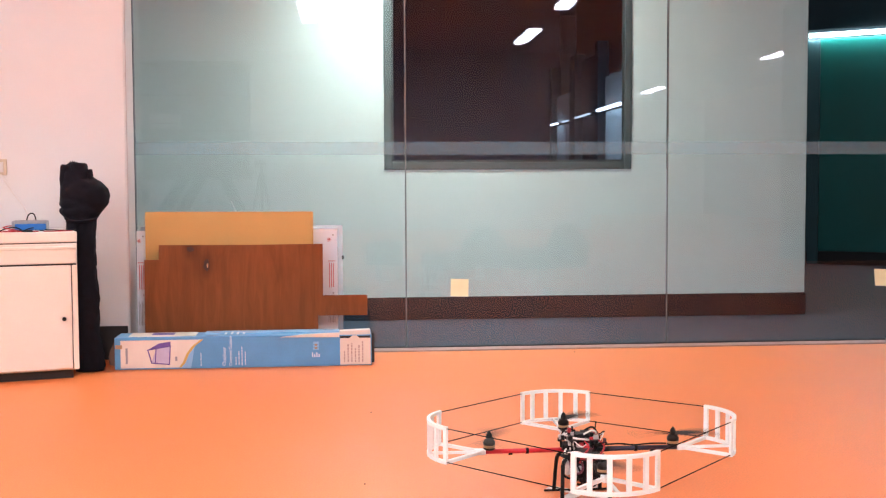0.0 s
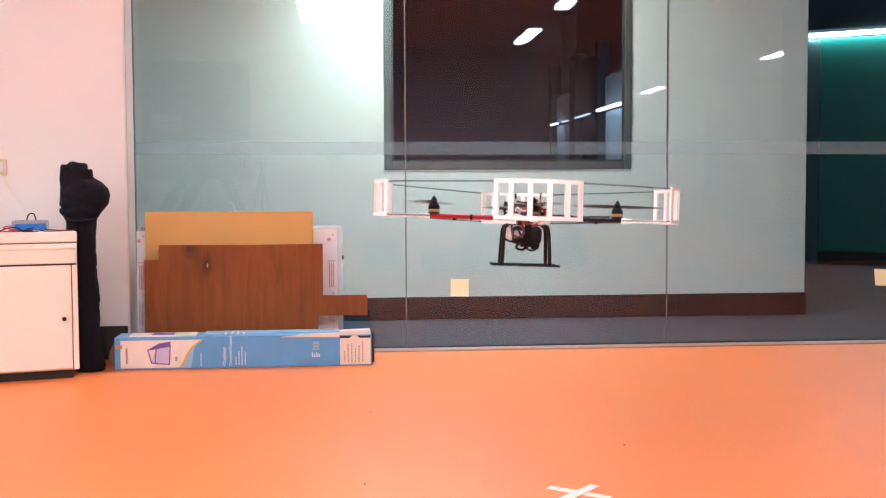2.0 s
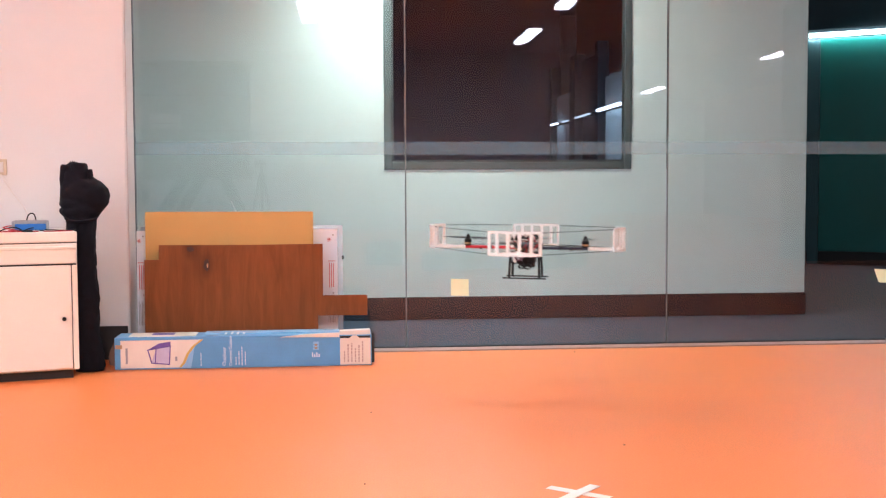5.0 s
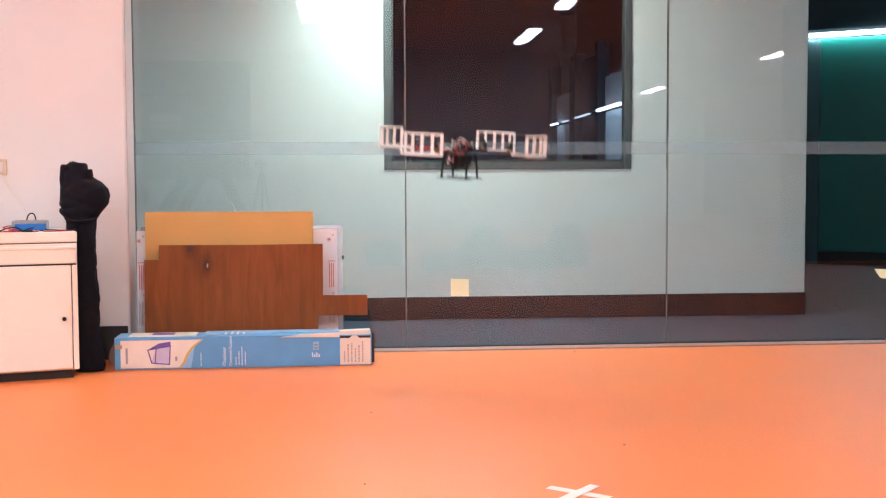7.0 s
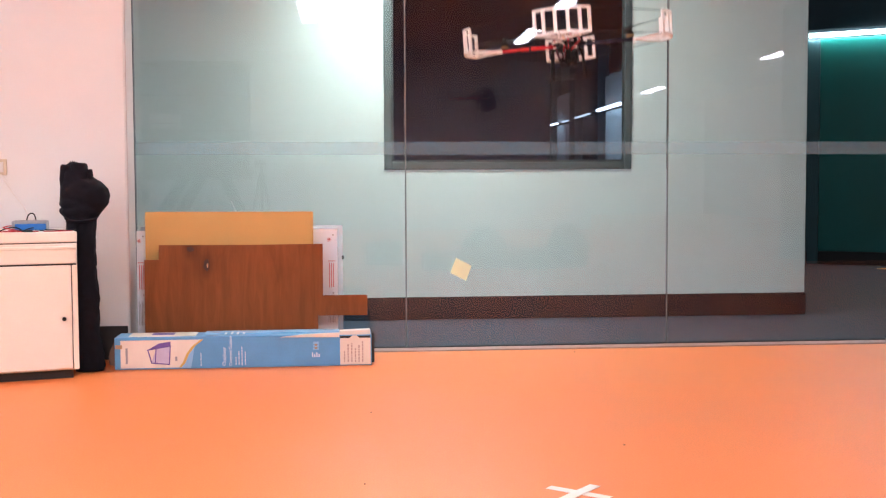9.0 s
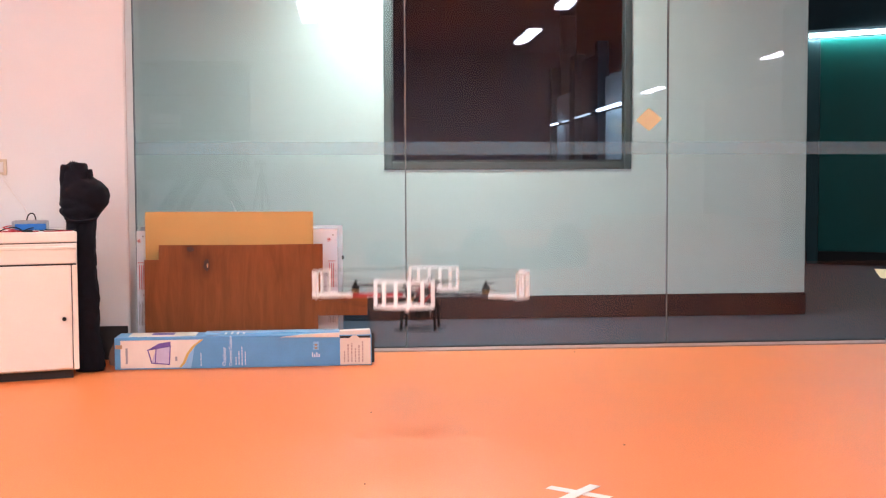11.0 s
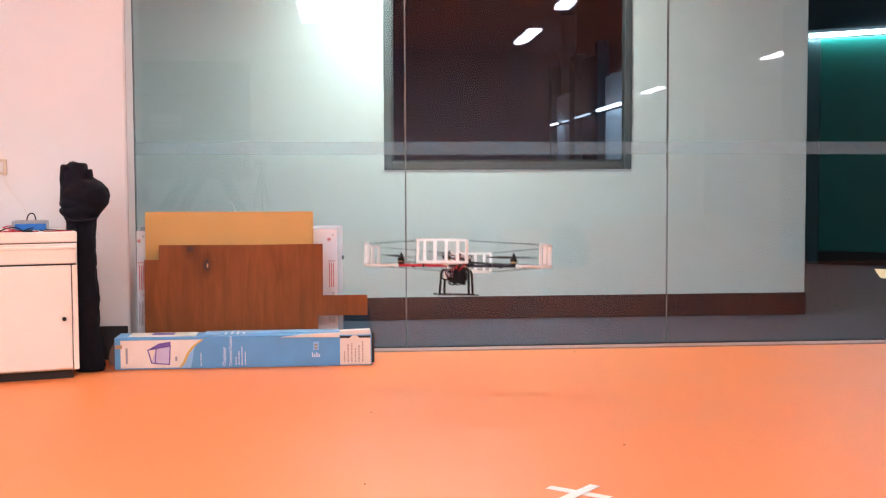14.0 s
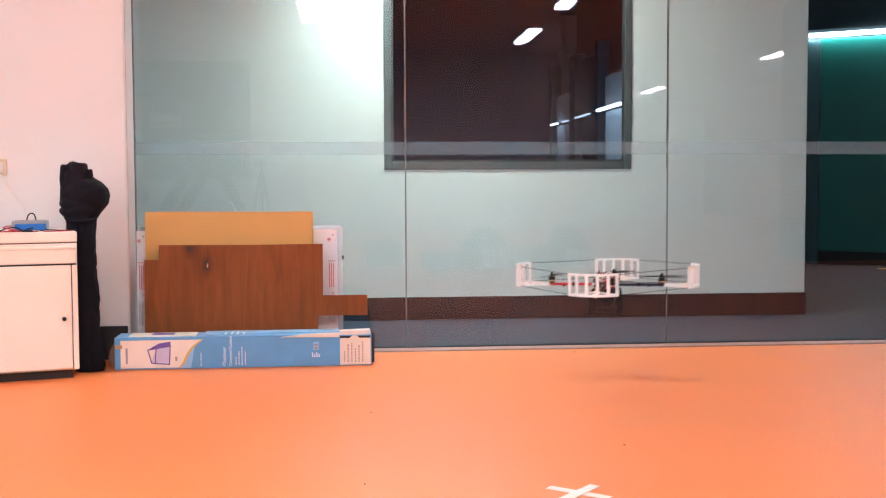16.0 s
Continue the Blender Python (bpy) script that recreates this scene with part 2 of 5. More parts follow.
def add_lathe(bm, profile, seg=20, centre=(0, 0, 0), mi=0):
    """profile: rows of radius and height."""
    c = Vector(centre)
    rings = [[bm.verts.new(c + Vector((r * math.cos(6.28318 * i / seg), r * math.sin(6.28318 * i / seg), z))) for i in range(seg)] for r, z in profile]
    for k in range(len(rings) - 1):
        for i in range(seg):
            f = bm.faces.new((rings[k][i], rings[k][(i + 1) % seg], rings[k + 1][(i + 1) % seg], rings[k + 1][i]))
            f.smooth, f.material_index = True, mi
    bm.faces.new(rings[0][::-1]).material_index = mi
    bm.faces.new(rings[-1]).material_index = mi
    return bm


def add_path(bm, pts, r, seg=8, mi=0):
    """A bent rod through points."""
    pts = [Vector(p) for p in pts]
    rings = []
    for k, p in enumerate(pts):
        d = (pts[min(k + 1, len(pts) - 1)] - pts[max(k - 1, 0)]).normalized()
        q = d.to_track_quat("Z", "Y")
        rings.append([bm.verts.new(p + q @ Vector((r * math.cos(6.28318 * i / seg), r * math.sin(6.28318 * i / seg), 0))) for i in range(seg)])
    for k in range(len(rings) - 1):
        for i in range(seg):
            f = bm.faces.new((rings[k][i], rings[k][(i + 1) % seg], rings[k + 1][(i + 1) % seg], rings[k + 1][i]))
            f.smooth, f.material_index = True, mi
    bm.faces.new(rings[0][::-1]).material_index = mi
    bm.faces.new(rings[-1]).material_index = mi
    return bm


def curve_points(ctrl, n=24):
    """Smooth points through control points (Catmull-Rom)."""
    c = [Vector(p) for p in ctrl]
    c = [c[0]] + c + [c[-1]]
    out = []
    per = max(2, n // (len(c) - 3))
    for i in range(1, len(c) - 2):
        for k in range(per):
            t = k / per
            p0, p1, p2, p3 = c[i - 1], c[i], c[i + 1], c[i + 2]
            out.append(0.5 * ((2 * p1) + (p2 - p0) * t + (2 * p0 - 5 * p1 + 4 * p2 - p3) * t * t + (3 * p1 - p0 - 3 * p2 + p3) * t ** 3))
    out.append(c[-2])
    return out


def add_slab(bm, outline, y0, y1, mi=0):
    """An outline in x and z, drawn out between two depths."""
    f = [bm.verts.new((x, y0, z)) for x, z in outline]
    g = [bm.verts.new((x, y1, z)) for x, z in outline]
    n = len(outline)
    bm.faces.new(f).material_index = mi
    bm.faces.new(g[::-1]).material_index = mi
    for i in range(n):
        bm.faces.new((f[i], g[i], g[(i + 1) % n], f[(i + 1) % n])).material_index = mi
    bmesh.ops.recalc_face_normals(bm, faces=bm.faces[:])
    return bm


def mesh_object(name, bm, mats):
    me = bpy.data.meshes.new(name)
    bm.normal_update()
    bm.to_mesh(me)
    bm.free()
    for m in (mats if isinstance(mats, (list, tuple)) else [mats]):
        me.materials.append(m)
    return new(name, me)


def thing(name, label, category, bm=None, mats=None, m=None, group="", kind=""):
    ob = mesh_object(name, bm, mats) if bm is not None else new(name)
    if m is not None:
        ob.matrix_basis = m
    return tagged(ob, label, category, group, kind)


def part(name, bm, material, parent, label=""):
    ob = mesh_object(name, bm, material)
    ob.parent = parent
    return tagged(ob, label)


def structure(name, bm, mats, label=""):
    return tagged(mesh_object(name, bm, mats), label, "", "", "structure")


# ---- the room ----
X0, X1, Y0 = -6.2, 8.6, -17.0
structure("floor", box_mesh(X0, X1, Y0, GLASS_Y - 0.088, -0.08, 0.0), M_FLOOR, "glossy orange vinyl floor with fine scuffs")
structure("ceiling", box_mesh(X0, X1, Y0, GLASS_Y + 0.2, CEIL, CEIL + 0.1), M_CEIL, "off-white suspended ceiling")
structure("wall_south", box_mesh(X0, X1, Y0 - 0.15, Y0, 0, CEIL), M_WALL, "white painted end wall")
structure("wall_partition", box_mesh(-1.5, 3.8, -8.12, -8.0, 0, CEIL), M_WALL, "white partition wall in the room")
structure("wall_west", box_mesh(X0 - 0.15, X0, Y0, COL_Y + 0.3, 0, CEIL), M_WALL, "white painted side wall")
structure("wall_east", box_mesh(X1, X1 + 0.15, Y0, GLASS_Y + 0.2, 0, CEIL), M_WALL, "white painted side wall")
bm = add_box(bmesh.new(), X0, -0.855, COL_Y, GLASS_Y + 0.012, 0, CEIL, 0, 0.006)
add_box(bm, X0, -1.30, GLASS_Y + 0.013, GLASS_Y + 0.12, 0, CEIL)
structure("wall_pier", bm, M_WALL, "white painted wall beside the glass partition")
# Added strip: its grey stands in for shade on the pier's side face.
structure("jamb", box_mesh(-0.8545, -0.8515, COL_Y + 0.004, GLASS_Y - 0.013, 0.0065, CEIL, 0.001), M_PIERSHADE, "thin strip over the pier's side, its shade painted grey")
structure("baseboard", box_mesh(X0, -0.861, COL_Y - 0.012, COL_Y - 0.001, 0, 0.131, 0.003), M_BLACKBASE, "black skirting along the white wall")
structure("threshold", box_mesh(-0.853, X1, GLASS_Y - 0.088, GLASS_Y - 0.012, -0.08, 0.006, 0.003), M_SILL, "pale metal threshold under the glass")
structure("trim", box_mesh(-0.853, X1, GLASS_Y - 0.012, GLASS_Y + 0.012, -0.08, 0.010), M_SEAL, "dark seal along the foot of the glass")

# glass partition, pane by pane
JOINTS = [-0.8522, 0.2315, 1.3245, 2.42, 3.52, 4.62, 5.72, 6.82, 8.60]
partition = tagged(new("glass_partition"), "tall frameless tinted glass partition with a frosted band", "partition", "", "structure")
for a, b in zip(JOINTS, JOINTS[1:]):
    pane = part("pane", box_mesh(a + 0.003, b - 0.003, GLASS_Y - 0.005, GLASS_Y + 0.005, 0.010, CEIL), M_GLASS, partition)
    pane.visible_shadow = False
for a in JOINTS[1:-1]:
    part("joint", box_mesh(a - 0.0026, a + 0.0026, GLASS_Y - 0.006, GLASS_Y + 0.006, 0.010, CEIL), M_JOINT, partition)
part("frame", box_mesh(-0.8545, -0.8495, GLASS_Y - 0.012, GLASS_Y + 0.012, 0.010, CEIL), M_SEAL, partition, "dark upright edge seal")
for a, b in zip(JOINTS, JOINTS[1:]):
    part("frosted_band", box_mesh(a + 0.004, b - 0.004, GLASS_Y - 0.0075, GLASS_Y - 0.0055, 0.797, 0.850), M_FROST, partition, "frosted adhesive safety band")


# ---- corridor behind the glass ----
CX0, CXE = -3.0, 2.347
structure("corridor_floor", box_mesh(CX0, 9.5, GLASS_Y + 0.012, 12.0, -0.08, -0.002), M_CARPET, "blue-grey corridor carpet")
structure("corridor_ceiling", box_mesh(CX0, 9.5, GLASS_Y + 0.2, 12.0, 2.55, 2.65), M_BLUECEIL, "dim corridor ceiling")
WX0, WX1, WZ0, WZ1 = 0.177, 1.430, 0.752, 1.95
bm = bmesh.new()
add_box(bm, CX0, WX0, WALL_Y, WALL_Y + 0.12, 0, 2.55)
add_box(bm, WX1, CXE, WALL_Y, WALL_Y + 0.12, 0, 2.55)
add_box(bm, WX0, WX1, WALL_Y, WALL_Y + 0.12, 0, WZ0)
add_box(bm, WX0, WX1, WALL_Y, WALL_Y + 0.12, WZ1, 2.55)
structure("wall_corridor", bm, M_CORWALL, "white corridor wall with a dark internal window")
structure("baseboard_corridor", box_mesh(CX0, CXE + 0.004, WALL_Y - 0.012, WALL_Y - 0.001, 0, 0.114, 0.003), M_BASE, "dark brown skirting along the corridor wall")
structure("wall_corridor_west", box_mesh(CX0 - 0.12, CX0, GLASS_Y + 0.12, 9.0, 0, 2.55), M_CORWALL, "white corridor end wall")
structure("wall_passage_west", box_mesh(CXE - 0.12, CXE, WALL_Y + 0.12, 10.6, 0, 2.55), M_CORWALL, "side wall of the dim passage")

# internal window
win = tagged(new("window_1"), "dark internal window in a grey aluminium frame", "window", "", "structure")
FW = 0.037
part("window_frame", box_mesh(WX0, WX0 + FW, WALL_Y - 0.006, WALL_Y + 0.05, WZ0, WZ1, 0.003), M_ALU, win)
part("window_frame", box_mesh(WX1 - FW, WX1, WALL_Y - 0.006, WALL_Y + 0.05, WZ0, WZ1, 0.003), M_ALU, win)
part("window_frame", box_mesh(WX0 + FW, WX1 - FW, WALL_Y - 0.006, WALL_Y + 0.05, WZ0, WZ0 + FW, 0.003), M_ALU, win)
part("window_frame", box_mesh(WX0 + FW, WX1 - FW, WALL_Y - 0.006, WALL_Y + 0.05, WZ1 - FW, WZ1, 0.003), M_ALU, win)
# Nearly flush white strip puts the sill's lit edge into colour.
part("window_sill", box_mesh(WX0 - 0.004, WX1 + 0.004, WALL_Y - 0.0035, WALL_Y - 0.0005, WZ0 - 0.006, WZ0 - 0.001, 0.001), M_FOAM, win, "thin white sill strip, painted as its lit edge")
for x0, x1, z0, z1 in ((WX0 + FW, WX0 + FW + 0.012, WZ0 + FW, WZ1 - FW), (WX1 - FW - 0.012, WX1 - FW, WZ0 + FW, WZ1 - FW), (WX0 + FW + 0.012, WX1 - FW - 0.012, WZ0 + FW, WZ0 + FW + 0.012)):
    part("glazing_bead", box_mesh(x0, x1, WALL_Y + 0.002, WALL_Y + 0.009, z0, z1, 0.001), M_BEAD, win, "dark glazing bead")
p = part("pane", box_mesh(WX0 + FW, WX1 - FW, WALL_Y + 0.01, WALL_Y + 0.016, WZ0 + FW, WZ1 - FW), M_DARKPANE, win)
p.visible_shadow = False

# dim room behind that window; its dimness is partly put into the surface colours
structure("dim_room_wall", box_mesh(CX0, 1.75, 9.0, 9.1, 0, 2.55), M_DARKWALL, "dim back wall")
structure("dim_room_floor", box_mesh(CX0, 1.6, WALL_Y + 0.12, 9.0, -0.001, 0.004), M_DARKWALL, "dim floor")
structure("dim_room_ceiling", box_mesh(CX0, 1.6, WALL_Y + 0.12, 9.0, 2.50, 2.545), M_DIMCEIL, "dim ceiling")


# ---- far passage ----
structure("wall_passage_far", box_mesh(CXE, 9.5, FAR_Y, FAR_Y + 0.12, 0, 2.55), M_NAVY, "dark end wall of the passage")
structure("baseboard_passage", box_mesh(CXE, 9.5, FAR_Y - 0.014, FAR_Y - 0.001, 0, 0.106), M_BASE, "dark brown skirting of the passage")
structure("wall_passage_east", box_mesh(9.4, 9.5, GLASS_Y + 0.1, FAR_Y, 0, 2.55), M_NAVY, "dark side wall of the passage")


def ceiling_lamp(x, y0, y1, glow):
    ob = thing("ceiling_light", "long white fluorescent ceiling light", "ceiling light", group="ceiling lights", m=pose(x, (y0 + y1) / 2, CEIL))
    h = (y1 - y0) / 2
    bm = bmesh.new()
    add_box(bm, -0.125, -0.095, -h - 0.03, h + 0.03, -0.03, -0.001)
    add_box(bm, 0.095, 0.125, -h - 0.03, h + 0.03, -0.03, -0.001)
    add_box(bm, -0.095, 0.095, -h - 0.03, -h, -0.03, -0.001)
    add_box(bm, -0.095, 0.095, h, h + 0.03, -0.03, -0.001)
    part("frame", bm, M_FIXTURE, ob)
    part("diffuser", box_mesh(-0.080, 0.080, -h, h, -0.052, -0.006, 0.004), glow, ob, "glowing white diffuser")


# The first six lamps are mirrored in the glass.
for x, y0 in ((-0.47, -4.76), (2.45, -6.65), (2.45, -3.6), (-3.53, -11.2), (6.5, -14.7), (6.71, -8.3),
              # Unseen lamps, added to brighten the floor, left wall and back of the room.
              (-0.47, -1.7), (0.4, 0.2), (-3.53, -1.7), (-2.0, -1.7), (1.0, -1.7), (-2.0, 0.7), (-3.53, 1.0),
              (-5.3, -4.0), (-5.3, -7.0), (-5.3, -10.0), (-5.3, -13.0)):
    ceiling_lamp(x, y0, y0 + (0.87 if x == 6.71 else 1.4), M_CEILLAMPDIM if y0 == -11.2 else M_CEILLAMP)


def corridor_lamp(x, y, z, w, d, mat):
    ob = thing("corridor_light", "bright white corridor ceiling light", "ceiling light", m=pose(x, y, z))
    part("housing", box_mesh(-w / 2 - 0.02, w / 2 + 0.02, -d / 2 - 0.02, d / 2 + 0.02, 0.0, 2.55 - z - 0.002, 0.004), M_FIXTURE, ob)
    part("diffuser", box_mesh(-w / 2, w / 2, -d / 2, d / 2, -0.02, -0.001), mat, ob, "glowing diffuser")
    # Unseen block, added to keep the corridor glow off the left wall.
    part("end_baffle", box_mesh(-w / 2 - 0.02, -w / 2 - 0.006, -d / 2 - 0.02, d / 2 + 0.14, -0.17, -0.001), M_SEAL, ob, "dark baffle added to cut the light to the left")


corridor_lamp(0.43, 5.02, 2.04, 0.8, 0.12, M_CORLAMP)


# teal panelling with a cove lamp, seen down the passage
def teal_panelling():
    ob = thing("teal_screen", "teal glossy wall panelling under a bright cove light", "wall panel", m=pose(3.95, FAR_Y - 0.06, 0, 0, 0, -32))
    for k in range(4):
        part("panel", box_mesh(0.002 + k * 0.62, 0.616 + k * 0.62, 0.0, 0.05, 0.112, 1.89, 0.003), M_TEAL, ob)
        part("skirting", box_mesh(k * 0.62, 0.618 + k * 0.62, 0.012, 0.048, 0.0, 0.110, 0.002), M_BASE, ob, "dark brown skirting")
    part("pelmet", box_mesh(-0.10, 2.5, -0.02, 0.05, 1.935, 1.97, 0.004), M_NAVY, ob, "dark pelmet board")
    part("cove_light", box_mesh(-0.085, 2.45, -0.034, -0.006, 1.905, 1.934), M_COVELAMP, ob, "glowing tube light")
    part("side_panel", box_mesh(-0.10, -0.002, 0.0, 0.05, 0.0, 1.88, 0.002), M_STEELBLUE, ob, "blue-grey edge panel")


teal_panelling()


def side_glazing():
    """Lit side windows of the dim room, seen at a slant: blinds below a tube, dim panes above it."""
    ob = thing("side_glazing", "row of lit side windows with a tube light and blinds", "window", m=pose(1.50, 0, 0))
    for y0, y1, mat in ((6.0, 6.56, M_PALEBLUE), (6.76, 7.22, M_NAVY), (7.48, 7.80, M_GREYDESK), (7.81, 8.11, M_PALEBLUE)):
        part("blind", box_mesh(0.06, 0.075, y0, y1, 0.3, 1.115), mat, ob, "window blind")
    for y0, y1, h in ((6.0, 6.56, 0.016), (6.80, 7.20, 0.009), (7.48, 7.66, 0.007), (7.86, 8.08, 0.0105)):
        part("tube", box_mesh(0.0, 0.02, y0, y1, 1.117, 1.117 + h), M_SLOTLAMP if h > 0.01 else M_SLOTDIM, ob, "glowing tube")
    for y0, y1, z1 in ((6.0, 6.58, 1.33), (7.48, 8.11, 1.33)):
        part("upper_pane", box_mesh(0.06, 0.075, y0, y1, 1.142, z1), M_GREYDESK, ob, "dim upper pane")
    part("dark_pane", box_mesh(0.06, 0.075, 6.70, 7.26, 1.142, 1.5), M_NAVY, ob)
    for y0, y1 in ((5.92, 5.99), (6.60, 6.68), (7.28, 7.46), (8.12, 8.2)):
        part("jamb", box_mesh(0.02, 0.09, y0, y1, 0.0, 1.55), M_NAVY, ob, "dark jamb")


side_glazing()


# ---- pedestal cabinet with its charger ----
def pedestal():
    a = math.atan2(3.892 - 3.815, -0.945 + 1.19)
    ob = thing("pedestal_cabinet", "cream steel pedestal cabinet with drawer and keyed door", "cabinet", m=pose(-0.945, 3.892, 0, 0, 0, math.degrees(a)))
    W, D = 0.42, 0.36
    part("body", box_mesh(-W, 0, 0.018, D, 0.03, 0.478, 0.003), M_CREAM, ob)
    part("top", box_mesh(-W - 0.004, 0.0, -0.004, D + 0.004, 0.479, 0.516, 0.005), M_CREAM, ob, "thick cream top")
    dr = part("drawer", box_mesh(-W + 0.003, -0.003, 0.0, 0.016, 0.405, 0.4755, 0.004), M_CREAM, ob, "shallow drawer front")
    part("handle_lip", box_mesh(-W + 0.003, -0.003, -0.006, 0.004, 0.455, 0.466, 0.003), M_CREAM, dr)
    do = part("door", box_mesh(-W + 0.003, -0.022, 0.0, 0.016, 0.036, 0.399, 0.004), M_CREAM, ob)
    part("side_post", box_mesh(-0.019, -0.001, 0.002, 0.017, 0.034, 0.399, 0.003), M_CREAM, ob)
    bm = bmesh.new()
    add_lathe(bm, [(0.006, 0), (0.0075, 0.003), (0.006, 0.008), (0.003, 0.010)], 14)
    bmesh.ops.rotate(bm, verts=bm.verts[:], cent=(0, 0, 0), matrix=Matrix.Rotation(radians(90), 3, "X"))
    bmesh.ops.translate(bm, verts=bm.verts[:], vec=(-0.048, 0.0, 0.212))
    part("lock", bm, M_MOTOR, do, "small black lock")
    # Dark strips laid in the gaps paint the shade between the fronts.
    part("gap", box_mesh(-W + 0.004, -0.004, 0.012, 0.02, 0.4745, 0.480), M_DARKGAP, ob)
    part("gap", box_mesh(-W + 0.004, -0.004, 0.010, 0.0195, 0.3985, 0.4055), M_DARKGAP, ob)
    # Knot brown reused as painted shade in the groove beside the door.
    part("gap", box_mesh(-0.0225, -0.0185, 0.012, 0.0195, 0.036, 0.398), M_KNOT, ob)
    part("plinth", box_mesh(-W + 0.02, -0.02, 0.03, D - 0.02, 0.0, 0.03), M_DARKGAP, ob, "dark recessed plinth")


pedestal()


def charger():
    ob = thing("battery_charger", "blue and grey battery charger with black carrying cord", "charger", m=pose(-1.115, 3.94, 0.517, 0, 0, 14))
    part("body", box_mesh(-0.050, 0.052, -0.03, 0.04, 0.004, 0.026, 0.003), M_BLUEPLASTIC, ob)
    part("cover", box_mesh(-0.054, 0.056, -0.028, 0.042, 0.026, 0.038, 0.003), M_GREYPLASTIC, ob, "grey top cover")
    part("end_cap", box_mesh(-0.060, -0.050, -0.03, 0.04, 0.002, 0.036, 0.002), M_GREYPLASTIC, ob)
    part("end_cap", box_mesh(0.052, 0.060, -0.03, 0.04, 0.002, 0.036, 0.002), M_GREYPLASTIC, ob)
    part("foot", box_mesh(-0.045, -0.03, -0.02, 0.03, 0.0, 0.004), M_CARBON, ob)
    part("foot", box_mesh(0.03, 0.045, -0.02, 0.03, 0.0, 0.004), M_CARBON, ob)
    part("cord", add_path(bmesh.new(), curve_points([(-0.012, 0, 0.038), (-0.006, 0.005, 0.056), (0.008, 0.008, 0.062), (0.016, 0.006, 0.05), (0.018, 0, 0.038)]), 0.0022), M_CORD, ob, "black loop of cord")


charger()


def lead(ctrl, mat, label):
    thing("cable", label, "cable", add_path(bmesh.new(), curve_points(ctrl, 30), 0.0021, 6), mat, group="charger leads")


ZT = 0.5178
lead([(-1.06, 3.92, ZT + 0.004), (-1.03, 3.925, ZT + 0.003), (-1.0, 3.95, ZT), (-0.985, 3.98, ZT), (-0.98, 4.02, ZT - 0.0), (-0.985, 4.06, ZT)], M_CORD, "black lead lying on the cabinet top")
lead([(-1.06, 3.90, ZT), (-1.03, 3.895, ZT), (-0.99, 3.905, ZT), (-0.97, 3.93, ZT)], M_REDWIRE, "red lead lying on the cabinet top")
lead([(-1.17, 3.88, ZT), (-1.13, 3.87, ZT), (-1.10, 3.868, ZT), (-1.07, 3.88, ZT)], M_REDWIRE, "red lead lying on the cabinet top")
lead([(-1.195, 3.90, ZT), (-1.135, 3.89, ZT), (-1.105, 3.90, ZT + 0.01), (-1.090, 3.94, ZT + 0.012)], M_CORD, "black lead lying on the cabinet top")
lead([(-1.205, 3.86, ZT), (-1.155, 3.86, ZT), (-1.115, 3.865, ZT), (-1.075, 3.858, ZT)], M_REDWIRE, "red lead lying on the cabinet top")
lead([(-1.210, 3.90, ZT), (-1.175, 3.92, ZT + 0.012), (-1.145, 3.90, ZT + 0.004), (-1.160, 3.87, ZT + 0.008), (-1.190, 3.88, ZT + 0.014), (-1.165, 3.91, ZT + 0.018), (-1.125, 3.885, ZT)], M_REDWIRE, "red lead coiled on the cabinet top")
lead([(-1.205, 3.87, ZT), (-1.165, 3.885, ZT + 0.014), (-1.135, 3.875, ZT + 0.010), (-1.115, 3.86, ZT), (-1.085, 3.857, ZT)], M_CORD, "black lead lying on the cabinet top")
thing("plug", "small black and red plug on the cabinet", "plug", box_mesh(-0.012, 0.012, -0.006, 0.006, 0, 0.007, 0.002), M_CARBON, m=pose(-1.10, 3.865, 0.5165, 0, 0, 12))
thing("plug", "small black and red plug on the cabinet", "plug", box_mesh(-0.012, 0.012, -0.006, 0.006, 0, 0.007, 0.002), M_REDWIRE, m=pose(-1.155, 3.862, 0.5165, 0, 0, -10))


# ---- wall socket ----
def socket():
    ob = thing("wall_socket", "ivory double wall socket with a black plug", "socket", m=pose(-1.324, COL_Y, 0.748))
    part("plate", box_mesh(-0.055, 0.022, -0.009, -0.001, -0.031, 0.031, 0.003), M_IVORY, ob)
    part("insert", box_mesh(-0.006, 0.010, -0.012, -0.009, -0.020, 0.020, 0.001), M_WHITEWIRE, ob, "white switch insert")
    part("plug", box_mesh(-0.035, -0.012, -0.03, -0.009, -0.018, 0.01, 0.003), M_CARBON, ob, "black plug")


socket()
lead([(-1.325, COL_Y - 0.008, 0.72), (-1.29, COL_Y - 0.006, 0.66), (-1.24, COL_Y - 0.006, 0.59), (-1.22, COL_Y - 0.02, 0.54), (-1.23, 4.24, 0.519)], M_WHITEWIRE, "thin pale lead down the wall")


